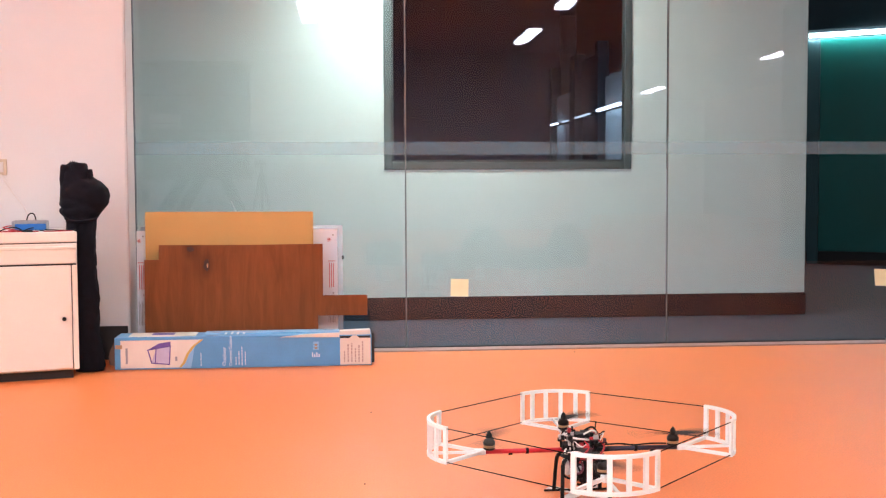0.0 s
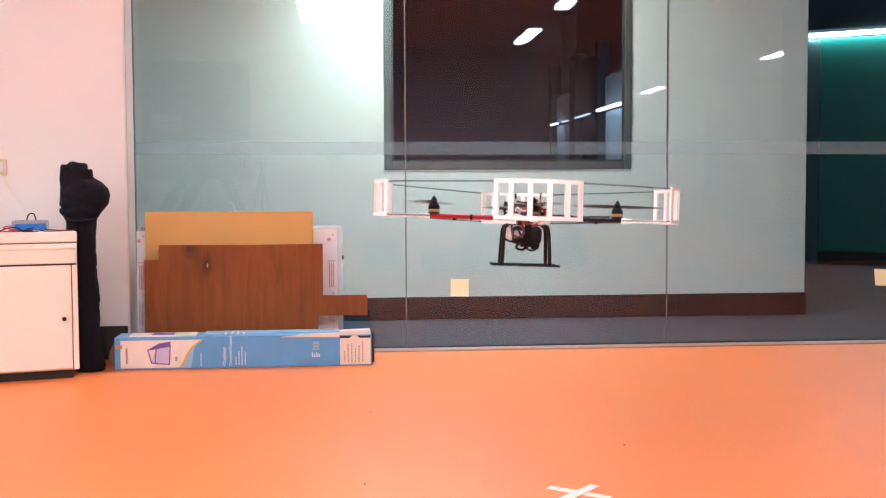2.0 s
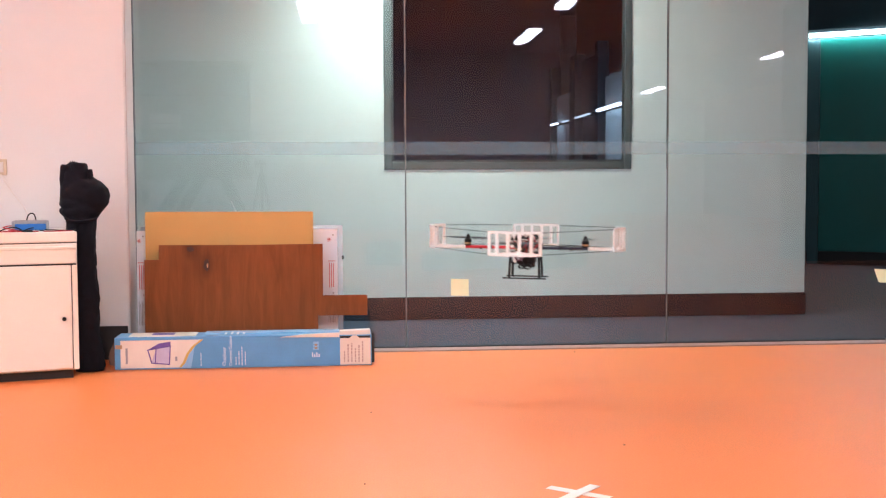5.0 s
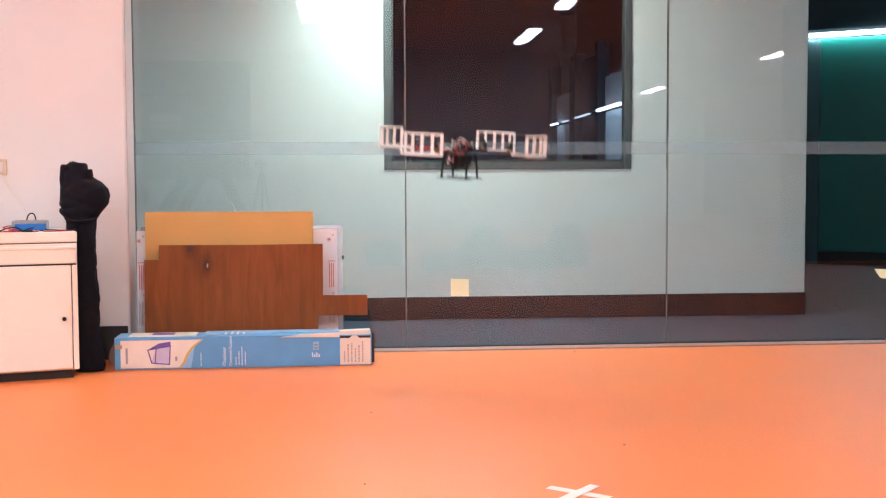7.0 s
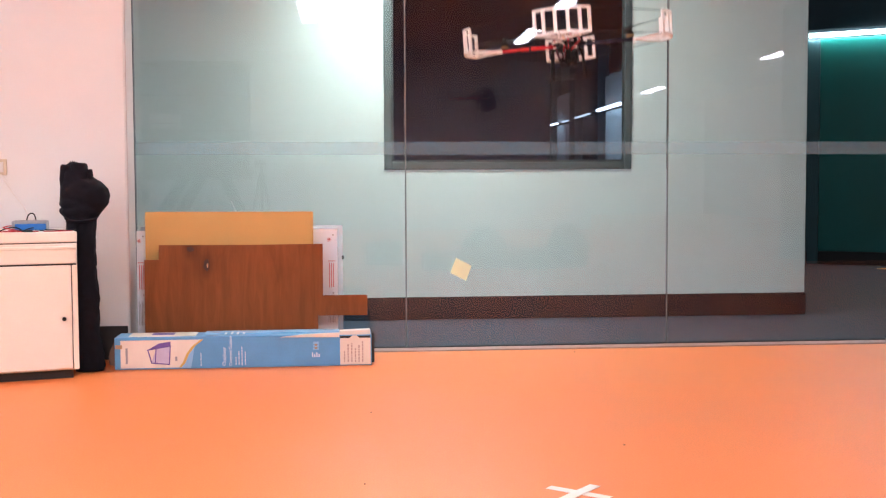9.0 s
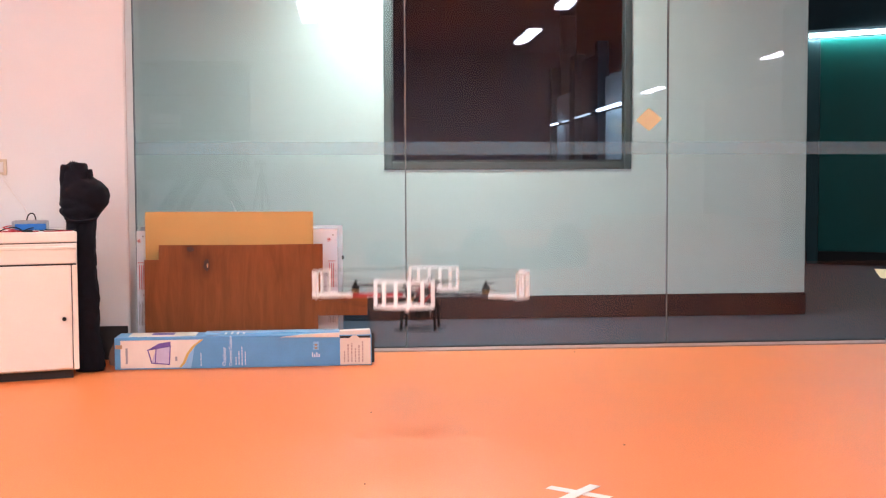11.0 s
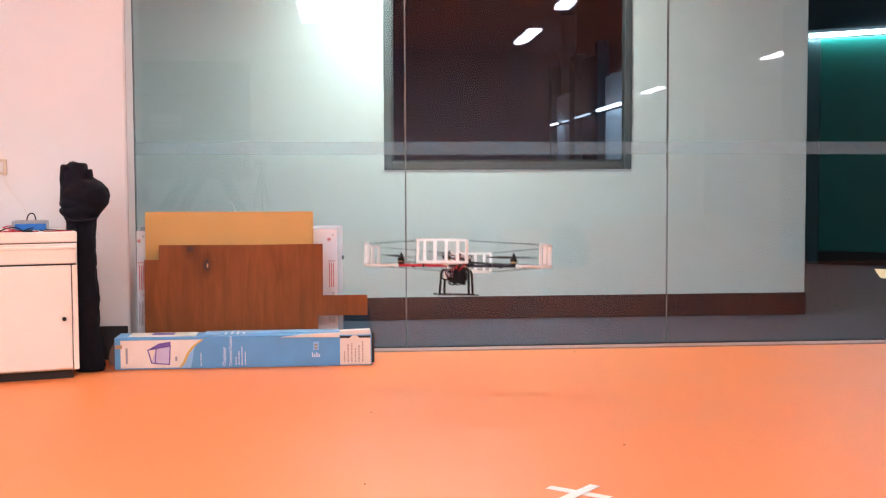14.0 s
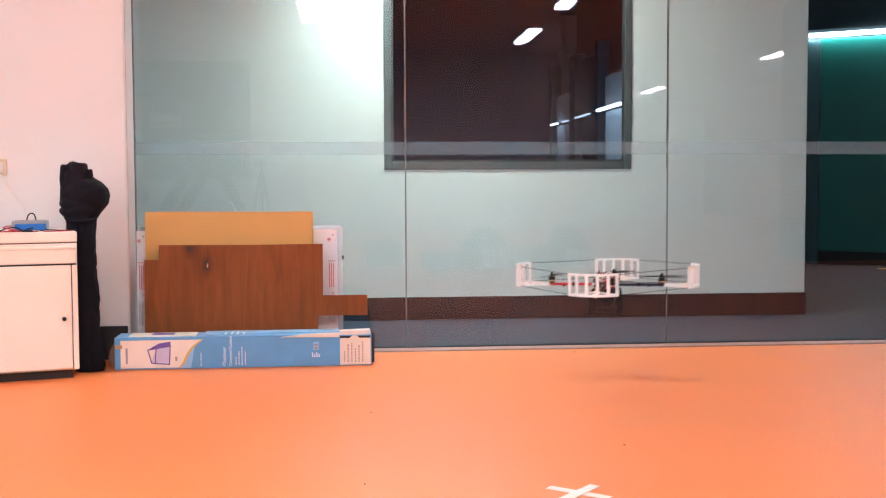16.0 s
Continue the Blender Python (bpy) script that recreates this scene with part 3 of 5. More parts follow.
# ---- rolled black bag standing upright ----
def bag():
    bm = bmesh.new()
    rows = [(0.0, -0.947, 0.052, 0.042), (0.02, -0.945, 0.056, 0.044), (0.12, -0.953, 0.050, 0.042), (0.24, -0.956, 0.050, 0.042), (0.33, -0.960, 0.048, 0.042),
            (0.42, -0.963, 0.050, 0.042), (0.50, -0.966, 0.055, 0.044), (0.555, -0.963, 0.056, 0.046), (0.585, -0.9665, 0.080, 0.056), (0.61, -0.956, 0.088, 0.062), (0.64, -0.9525, 0.089, 0.064),
            (0.665, -0.9535, 0.085, 0.062), (0.69, -0.964, 0.072, 0.055), (0.705, -0.976, 0.058, 0.05), (0.72, -0.982, 0.052, 0.044), (0.735, -0.982, 0.044, 0.036), (0.758, -0.988, 0.012, 0.01)]
    seg = 48
    rings = []
    zs = [r[0] for r in rows]
    n = 90
    for k in range(n + 1):
        z = 0.758 * k / n
        cx, rx, ry = (float(np.interp(z, zs, [r[j] for r in rows])) for j in (1, 2, 3))
        ring = []
        for i in range(seg):
            a = 6.28318 * i / seg
            fold = 0.10 * noise.noise(Vector((2.2 * math.cos(a), 2.2 * math.sin(a), z * 9))) + 0.035 * noise.noise(Vector((3 * math.cos(a) + 9, 3 * math.sin(a), z * 45 + 1.5 * math.sin(a))))
            if z < 0.55:
                fold += 0.05 * noise.noise(Vector((4 * math.cos(a) + 5, 4 * math.sin(a), z * 30)))
                crease = noise.noise(Vector((1.3 * math.cos(a), 1.3 * math.sin(a), z * 22 + 2.0)))
                fold -= 0.07 * max(0.0, 1 - abs(crease) * 6)
            for z0, swing, turn, wide, deep, mid in ((0.630, 0.040, 0.9, 0.008, 0.15, 3.9), (0.655, 0.045, 2.6, 0.009, 0.10, 5.2), (0.598, 0.030, 4.0, 0.008, 0.11, 4.6), (0.686, 0.022, 0.2, 0.007, 0.10, 5.6), (0.562, 0.006, 3.0, 0.009, 0.10, 4.7), (0.641, 0.050, 5.4, 0.007, 0.10, 4.4)):
                fold -= deep * max(0.0, math.cos(a - mid)) * math.exp(-((z - z0 - swing * math.sin(a + turn)) / wide) ** 2)
            fold *= min(1.0, (z + 0.02) / 0.06)
            zz = z
            if z > 0.73:
                zz += 0.012 * noise.noise(Vector((3 * math.cos(a), 3 * math.sin(a), 9.0)))
            ring.append(bm.verts.new((cx - 0.004 + (rx - 0.002) * (1 + fold) * math.cos(a), 4.06 + ry * (1 + fold) * math.sin(a), zz)))
        rings.append(ring)
    for k in range(n):
        for i in range(seg):
            bm.faces.new((rings[k][i], rings[k][(i + 1) % seg], rings[k + 1][(i + 1) % seg], rings[k + 1][i])).smooth = True
    bm.faces.new(rings[0][::-1])
    bm.faces.new(rings[-1])
    ob = thing("equipment_bag", "tall black nylon equipment bag standing by the wall", "bag")
    part("body", bm, M_BLACKCLOTH, ob)
    part("strap", add_path(bmesh.new(), curve_points([(-1.015, 4.015, 0.56), (-0.985, 4.003, 0.548), (-0.94, 4.003, 0.549), (-0.905, 4.02, 0.557)], 16), 0.005), M_BLACKCLOTH, ob, "tied black strap")
    for tx, tz, h, rad in ((-1.019, 0.675, 0.077, 0.0165), (-0.970, 0.675, 0.083, 0.030), (-0.933, 0.675, 0.060, 0.0115)):
        bm = bmesh.new()
        add_lathe(bm, [(rad * 1.05, 0), (rad * 1.1, h * 0.3), (rad * 0.98, h * 0.6), (rad * 1.0, h * 0.88), (rad * 0.88, h * 0.97), (rad * 0.6, h)], 24, (tx, 4.045, tz))
        for v in bm.verts:
            v.co += Vector((noise.noise(v.co * 45), noise.noise(v.co * 45 + Vector((7, 0, 0))), 0.25 * noise.noise(v.co * 45 + Vector((0, 7, 0))))) * 0.005
        part("tuft", bm, M_BLACKCLOTH, ob, "bunched nylon end")


bag()


# ---- boards leaning on the glass ----
def board(name, label, outline, y, t, mat, lean=2.0):
    """y: depth of the front face at half its height."""
    top = max(z for _, z in outline)
    bm = add_slab(bmesh.new(), outline, 0.0, t)
    return thing(name, label, "board", bm, mat, m=pose(0, y - math.tan(radians(lean)) * top / 2, 0.0015, -lean), group="leaning boards")


ply = board("plywood_board", "brown veneered plywood offcut with a dark knot", [(-0.794, 0), (-0.125, 0), (-0.125, 0.16), (0.069, 0.16), (0.069, 0.240), (-0.105, 0.240), (-0.105, 0.443), (-0.40, 0.441), (-0.738, 0.443), (-0.738, 0.386), (-0.794, 0.386)], 4.305, 0.012, M_PLY, 2.0)


def blot(parent, name, x, z, rx, rz, mat, y=-0.0012, seed=0, label=""):
    bm = bmesh.new()
    c = bm.verts.new((x, y, z))
    ring = []
    for i in range(20):
        a = 6.28318 * i / 20
        k = 1 + 0.35 * noise.noise(Vector((2 * math.cos(a) + seed, 2 * math.sin(a), seed)))
        ring.append(bm.verts.new((x + rx * k * math.cos(a), y, z + rz * k * math.sin(a))))
    back = [bm.verts.new((v.co.x, 0.002, v.co.z)) for v in ring]
    for i in range(20):
        bm.faces.new((c, ring[i], ring[(i + 1) % 20]))
        bm.faces.new((ring[i], back[i], back[(i + 1) % 20], ring[(i + 1) % 20]))
    bmesh.ops.recalc_face_normals(bm, faces=bm.faces[:])
    part(name, bm, mat, parent, label)


blot(ply, "knot", -0.556, 0.364, 0.011, 0.022, M_KNOT, -0.0008, 1, "dark split knot")
blot(ply, "knot_core", -0.552, 0.362, 0.0032, 0.010, M_KNOTPALE, -0.0016, 4, "pale torn wood in the knot")
blot(ply, "knot", -0.617, 0.426, 0.014, 0.010, M_KNOT, -0.0008, 7, "small dark knot")
board("ochre_board", "plain ochre hardboard sheet", [(-0.797, 0), (-0.143, 0), (-0.143, 0.569), (-0.797, 0.571)], 4.355, 0.006, M_OCHRE, 1.6)
foam = board("foam_board", "white panel with red and grey printing", [(-0.841, 0), (-0.048, 0), (-0.048, 0.497), (-0.841, 0.495)], 4.405, 0.012, M_FOAM, 1.2)


def bars(parent, name, x0, x1, zs, h, mat, y=-0.0008, y1=0.001):
    for z in zs:
        part(name, box_mesh(x0, x1, y, y1, z, z + h), mat, parent)


# printing on the panel's bare edges, as plain bars
for x0 in (-0.086, -0.836):
    part("print_frame", box_mesh(x0, x0 + 0.028, -0.0008, 0.001, 0.367, 0.370), M_REDINK, foam)
    for k in range(3):
        part("printed_line", box_mesh(x0 + 0.004 + 0.008 * k, x0 + 0.007 + 0.008 * k, -0.0008, 0.001, 0.262, 0.360), M_REDINK, foam)
    part("hole", box_mesh(x0 + 0.018, x0 + 0.023, -0.0009, 0.001, 0.470, 0.476), M_GREYINK, foam)
    part("hole", box_mesh(x0 + 0.018, x0 + 0.023, -0.0009, 0.001, 0.236, 0.242), M_GREYINK, foam)
    for k in range(5):
        part("printed_line", box_mesh(x0 + 0.001 + 0.006 * k, x0 + 0.003 + 0.006 * k, -0.0008, 0.001, 0.12, 0.215 - 0.01 * (k % 2)), M_GREYINK, foam)
    for k in range(6):
        a = k * 0.5236
        bm = add_rod(bmesh.new(), (x0 + 0.005 - 0.010 * math.cos(a), -0.0006, 0.455 - 0.010 * math.sin(a)), (x0 + 0.005 + 0.010 * math.cos(a), -0.0006, 0.455 + 0.010 * math.sin(a)), 0.0006, 4)
        part("star_print", bm, M_REDINK, foam)
clear = board("plastic_sheet", "milky clear plastic sheet with one small black clip", [(-0.83, 0), (-0.027, 0), (-0.027, 0.512), (-0.83, 0.510)], 4.438, 0.006, M_CLEAR, 0.8)
clear.visible_shadow = False
part("clip", box_mesh(-0.031, -0.022, -0.004, 0.008, 0.372, 0.388, 0.001), M_CARBON, clear, "small black clip")
thing("stick", "thin pale stick leaning on the glass", "stick", add_rod(bmesh.new(), (-0.455, GLASS_Y - 0.013, 0.57), (-0.472, GLASS_Y - 0.012, 0.612), 0.0012, 6), M_WHITEWIRE)


# ---- long printed cardboard box ----
def lettering(text, size, m, mat, parent):
    """Raised words from the built-in font, as one mesh."""
    cu = bpy.data.curves.new("lettering", "FONT")
    cu.body, cu.size, cu.extrude = text, size, 0.0006
    tmp = bpy.data.objects.new("lettering", cu)
    scene.collection.objects.link(tmp)
    me = bpy.data.meshes.new_from_object(tmp.evaluated_get(bpy.context.evaluated_depsgraph_get()))
    bpy.data.objects.remove(tmp)
    me.transform(m)
    me.materials.clear()
    me.materials.append(mat)
    ob = new("lettering", me)
    ob.parent = parent
    return ob


def carton():
    L0, L1, D, Hh = -0.470, 0.470, 0.125, 0.119
    ob = thing("cardboard_box", "long blue and white printed cardboard box, worn corners", "box", m=pose(-0.390, 4.060, 0, 0, 0, 0.8))
    bm = bmesh.new()
    add_box(bm, L0, L1, 0, D, 0.0, Hh, 0, 0.003)
    bmesh.ops.subdivide_edges(bm, edges=[e for e in bm.edges if abs(e.verts[0].co.x - e.verts[1].co.x) > 0.5], cuts=14)
    for v in bm.verts:
        if v.co.z > 0.1:
            v.co.z += 0.003 * noise.noise(v.co * 7)
            v.co.y += 0.002 * noise.noise(v.co * 9 + Vector((3, 0, 0)))
        v.co.z -= 0.010 * max(0, v.co.x - 0.1) if v.co.z > 0.1 and v.co.y < 0.06 else 0
    part("body", bm, M_BLUECARD, ob)
    y0, y1 = -0.0022, 0.0
    f = part("front_print", box_mesh(L0 + 0.022, L0 + 0.27, y0, y1, 0.006, 0.108), M_WHITECARD, ob, "white printed end panel")
    # curved gold edge of the white panel
    pts = [(L0 + 0.235, 0.006), (L0 + 0.25, 0.025), (L0 + 0.262, 0.055), (L0 + 0.285, 0.085), (L0 + 0.315, 0.108)]
    out = pts + [(L0 + 0.27, 0.108), (L0 + 0.27, 0.006)]
    part("gold_print", add_slab(bmesh.new(), [(x - 0.004, z) for x, z in pts] + [(x + 0.006, z) for x, z in pts[::-1]], y0 - 0.0012, y1), M_GOLDCARD, ob)
    part("white_print", add_slab(bmesh.new(), [(L0 + 0.26, 0.108), (L0 + 0.26, 0.05)] + [(x - 0.002, z) for x, z in pts[2:]], y0 - 0.0004, y1), M_WHITECARD, ob)
    part("blue_print", add_slab(bmesh.new(), [(L0 + 0.275, 0.004)] + [(L0 + 0.237, 0.004)] + [(x + 0.004, z) for x, z in pts[:4]], y0 - 0.0006, y1), M_PALEBLUECARD, ob)
    # picture of a purple pavilion: roof, cloth and posts as plain shapes
    t = part("tent_print", add_slab(bmesh.new(), [(L0 + 0.118, 0.072), (L0 + 0.160, 0.096), (L0 + 0.202, 0.102), (L0 + 0.202, 0.086), (L0 + 0.150, 0.076)], y0 - 0.001, y1), M_PURPLE, ob)
    part("tent_wall", add_slab(bmesh.new(), [(L0 + 0.132, 0.026), (L0 + 0.196, 0.020), (L0 + 0.200, 0.085), (L0 + 0.150, 0.076)], y0 - 0.0004, y1), M_LILAC, ob)
    for a, b in (((0.120, 0.072), (0.134, 0.022)), ((0.150, 0.078), (0.146, 0.020)), ((0.201, 0.088), (0.197, 0.016)), ((0.134, 0.024), (0.197, 0.018)), ((0.118, 0.072), (0.202, 0.086))):
        part("tent_post", add_rod(bmesh.new(), (L0 + a[0], y0, a[1]), (L0 + b[0], y0, b[1]), 0.0022, 6), M_PURPLE, ob)
    part("mark_bar", box_mesh(L0 + 0.040, L0 + 0.048, y0 - 0.0006, y1, 0.022, 0.080), M_GREYINK, ob)
    part("small_bar", box_mesh(L0 + 0.218, L0 + 0.226, y0 - 0.0006, y1, 0.030, 0.046), M_GREYINK, ob)
    # right white end panel with text bars, and code square
    part("end_print", box_mesh(L1 - 0.118, L1 - 0.004, y0, y1, 0.004, 0.104), M_WHITECARD, ob, "white printed end panel")
    for k in range(6):
        z, i = 0.014, k
        while z < 0.058 + 0.014 * ((k * 7) % 3):
            step = 0.005 + 0.004 * ((i * 3) % 4) / 2
            part("text_bar", box_mesh(L1 - 0.104 + 0.0135 * k, L1 - 0.099 + 0.0135 * k, y0 - 0.0006, y1, z, z + step), M_BROWNINK, ob)
            z += step + 0.003
            i += 1
    for k in range(3):
        part("label_bar", box_mesh(L1 - 0.218, L1 - 0.196, y0 - 0.0002, y1, 0.062 + 0.011 * k, 0.070 + 0.011 * k), M_PALEBLUECARD, ob)
    for k in range(2):
        part("label_bar", box_mesh(L1 - 0.212, L1 - 0.203, y0 - 0.0012, y1, 0.0655 + 0.0115 * k, 0.0725 + 0.0115 * k), M_BROWNTAPE, ob)
    for k in range(4):
        part("label_bar", box_mesh(L1 - 0.222 + 0.008 * k, L1 - 0.218 + 0.008 * k, y0 - 0.0002, y1, 0.034, 0.052 - 0.006 * (k % 2)), M_WHITEINK, ob)
    # words run up the box front; the finer print is plain bars
    up = Matrix(((0, -1, 0, 0), (0, 0, -1, 0), (1, 0, 0, 0), (0, 0, 0, 1)))
    lettering("Outdoor", 0.0190, Matrix.Translation((-0.068, y0, 0.009)) @ up, M_WHITEINK, ob)
    lettering("Covered Gazebo", 0.0160, Matrix.Translation((-0.046, y0, 0.008)) @ up, M_WHITEINK, ob)
    for k, (x, z0, z1, w) in enumerate(((-0.033, 0.012, 0.040, 0.003), (-0.022, 0.012, 0.062, 0.003), (-0.011, 0.010, 0.080, 0.003), (0.001, 0.012, 0.060, 0.003), (-0.160, 0.010, 0.058, 0.0025))):
        z = z0
        i = 0
        while z < z1:
            step = 0.006 + 0.005 * ((i * 5 + k) % 3) / 2
            part("letter_bar", box_mesh(x, x + w, y0 + 0.0004, y1, z, min(z + step, z1)), M_WHITEINK, ob)
            z += step + 0.003
            i += 1
    # top printing and the torn lid
    zt = Hh + 0.002
    part("top_print", box_mesh(L0 + 0.05, L0 + 0.29, 0.012, 0.10, Hh - 0.002, zt + 0.0022), M_WHITECARD, ob)
    part("top_tent", box_mesh(L0 + 0.13, L0 + 0.21, 0.03, 0.08, zt + 0.002, zt + 0.0034), M_PURPLE, ob)
    part("sky_print", box_mesh(L0 + 0.32, L1 - 0.12, 0.05, 0.123, Hh - 0.002, zt + 0.0022), M_PALEBLUECARD, ob)
    for k in range(4):
        part("top_bar", box_mesh(-0.075 + 0.022 * k, -0.067 + 0.022 * k, 0.03, 0.065 + 0.012 * ((k * 5) % 3), zt + 0.0005, zt + 0.0028), M_WHITEINK, ob)
    part("torn_flap", add_slab(bmesh.new(), [(L1 - 0.34, Hh - 0.008), (L1 - 0.12, Hh - 0.011), (L1 - 0.12, Hh + 0.006), (L1 - 0.25, Hh + 0.002)], -0.003, 0.004), M_WHITECARD, ob, "torn white card edge")
    part("lid_flap", add_slab(bmesh.new(), [(L1 - 0.12, Hh - 0.006), (L1 - 0.004, Hh - 0.004), (L1 - 0.006, Hh + 0.014), (L1 - 0.118, Hh + 0.010)], 0.004, 0.05), M_WHITECARD, ob, "loose white lid flap")
    # Near-black strip on the closed box paints the shade under the lid.
    part("dark_slit", box_mesh(L1 - 0.118, L1 - 0.006, -0.0032, 0.003, 0.104, 0.112), M_DARKGAP, ob, "dark strip painted as the shaded gap under the lid")
    part("bent_card", add_slab(bmesh.new(), [(L1 - 0.085, 0.103), (L1 - 0.045, 0.103), (L1 - 0.055, 0.113), (L1 - 0.072, 0.113)], -0.0042, 0.0), M_WHITECARD, ob)
    # Near-black block paints the shaded inside of the open end.
    part("open_end", box_mesh(L1 + 0.0005, L1 + 0.010, -0.004, 0.115, 0.010, 0.122, 0.004), M_DARKGAP, ob, "dark block painted as the shaded open end")
    part("end_flap", add_slab(bmesh.new(), [(L0 - 0.002, 0.008), (L0 - 0.024, 0.016), (L0 - 0.027, 0.045), (L0 - 0.020, 0.072), (L0 - 0.010, 0.092), (L0 - 0.002, 0.104)], 0.030, 0.034), M_DARKCARD, ob, "open brown end flap")
    part("tape_patch", box_mesh(L0 + 0.004, L0 + 0.028, -0.0030, 0.002, 0.078, 0.092), M_BROWNTAPE, ob, "brown tape patch")


carton()

# ---- tape cross on the floor ----
tape = thing("tape_cross", "white adhesive tape cross on the orange floor", "tape")


def tape_strip(x, y, length, width, turn, z0):
    bm = bmesh.new()
    n = 14
    rows = []
    for k in range(n + 1):
        u = -length / 2 + length * k / n
        e0, e1 = 0.0012 * noise.noise(Vector((u * 60, 1, 0))), 0.0012 * noise.noise(Vector((u * 60, 5, 0)))
        rows.append([bm.verts.new((u, -width / 2 + e0, z0)), bm.verts.new((u, width / 2 + e1, z0)), bm.verts.new((u, width / 2 + e1, 0.0)), bm.verts.new((u, -width / 2 + e0, 0.0))])
    for k in range(n):
        for i in range(4):
            bm.faces.new((rows[k][i], rows[k][(i + 1) % 4], rows[k + 1][(i + 1) % 4], rows[k + 1][i]))
    bm.faces.new(rows[0])
    bm.faces.new(rows[-1][::-1])
    bmesh.ops.recalc_face_normals(bm, faces=bm.faces[:])
    bmesh.ops.rotate(bm, verts=bm.verts[:], cent=(0, 0, 0), matrix=Matrix.Rotation(radians(turn), 3, "Z"))
    bmesh.ops.translate(bm, verts=bm.verts[:], vec=(x, y, 0.0004))
    part("strip", bm, M_TAPE, tape)


tape_strip(0.492, 2.305, 0.150, 0.026, -40, 0.0008)
tape_strip(0.490, 2.300, 0.150, 0.026, 48, 0.0014)
for x, y, r in ((0.701, 2.725, 0.004), (0.06, 3.2, 0.003), (0.03, 2.42, 0.003), (0.9, 4.30, 0.003)):
    thing("speck", "tiny dark crumb on the orange floor", "debris", add_lathe(bmesh.new(), [(r * 0.4, 0), (r, 0.0008), (r * 0.5, 0.0016)], 8), M_KNOT, m=pose(x, y, 0), group="crumbs")


# ---- things behind the camera that the glass mirrors, one only to darken it ----
def cupboard(x, y, w, d, h, mat, label):
    ob = thing("cupboard", label, "cupboard", m=pose(x, y, 0))
    part("body", box_mesh(-w / 2, w / 2, -d / 2, d / 2 - 0.02, 0.0, h, 0.006), mat, ob)
    for k in range(2):
        dd = part("door", box_mesh(-w / 2 + 0.004 + k * w / 2, k * w / 2 - 0.004, d / 2 - 0.02, d / 2, 0.06, h - 0.02, 0.003), mat, ob)
        part("handle", box_mesh(-0.03 + k * 0.05, -0.02 + k * 0.05, d / 2, d / 2 + 0.02, h * 0.45, h * 0.55), M_STEEL, dd)


def equipment_case(x, y, w, d, h, mat, label):
    ob = thing("equipment_case", label, "case", m=pose(x, y, 0), group="cases on the floor")
    part("body", box_mesh(-w / 2, w / 2, -d / 2, d / 2, 0.0, h * 0.7, 0.008), mat, ob)
    part("lid", box_mesh(-w / 2 - 0.004, w / 2 + 0.004, -d / 2 - 0.004, d / 2 + 0.004, h * 0.7 + 0.002, h, 0.010), mat, ob)
    part("latch", box_mesh(-0.03, 0.03, d / 2, d / 2 + 0.01, h * 0.6, h * 0.8), M_STEEL, ob)


equipment_case(0.80, 0.10, 0.42, 0.3, 0.14, M_CARBON, "low black equipment case on the floor")
equipment_case(1.48, 0.10, 0.38, 0.3, 0.16, M_CARBON, "low black equipment case on the floor")
equipment_case(0.30, -0.55, 0.30, 0.3, 0.20, M_CARBON, "low black equipment case on the floor")


def soft_bag(x, y, w, d, h, seed):
    ob = thing("holdall", "slumped black fabric holdall on the floor", "bag", m=pose(x, y, 0), group="holdalls on the floor")
    bm = bmesh.new()
    bmesh.ops.create_icosphere(bm, subdivisions=4, radius=1.0)
    for v in bm.verts:
        k = 1 + 0.22 * noise.noise(v.co * 1.6 + Vector((seed, 0, 0))) + 0.08 * noise.noise(v.co * 5 + Vector((0, seed, 0)))
        v.co = Vector((v.co.x * w / 2 * k, v.co.y * d / 2 * k, max(0.0, (v.co.z + 0.55) / 1.55) * h * k))
    for f in bm.faces:
        f.smooth = True
    part("body", bm, M_BLACKCLOTH, ob)
    part("handle", add_path(bmesh.new(), curve_points([(-0.09, 0, h * 0.80), (-0.06, 0, h + 0.01), (0.05, 0, h + 0.025), (0.09, 0, h * 0.8)], 14), 0.010), M_BLACKCLOTH, ob)


soft_bag(1.10, 0.0, 0.42, 0.34, 0.30, 3.0)
soft_bag(1.80, 0.0, 0.36, 0.34, 0.32, 8.0)
# Made up: a dark mass that keeps reflections off the passage panes.
cupboard(5.42, -0.6, 2.9, 0.5, 2.3, M_NAVY, "wide dark blue double-door cupboard, made up to darken the reflection")


def beam(bm, p, q, w):
    """Square bar from p to q."""
    p, q = Vector(p), Vector(q)
    d = (q - p).normalized()
    u = d.cross(Vector((0, 1, 0))).normalized() * w / 2
    v = d.cross(u).normalized() * w / 2
    ends = [[bm.verts.new(c + a * u + b * v) for a, b in ((-1, -1), (1, -1), (1, 1), (-1, 1))] for c in (p, q)]
    for i in range(4):
        bm.faces.new((ends[0][i], ends[0][(i + 1) % 4], ends[1][(i + 1) % 4], ends[1][i]))
    bm.faces.new(ends[0][::-1])
    bm.faces.new(ends[1])
    return bm


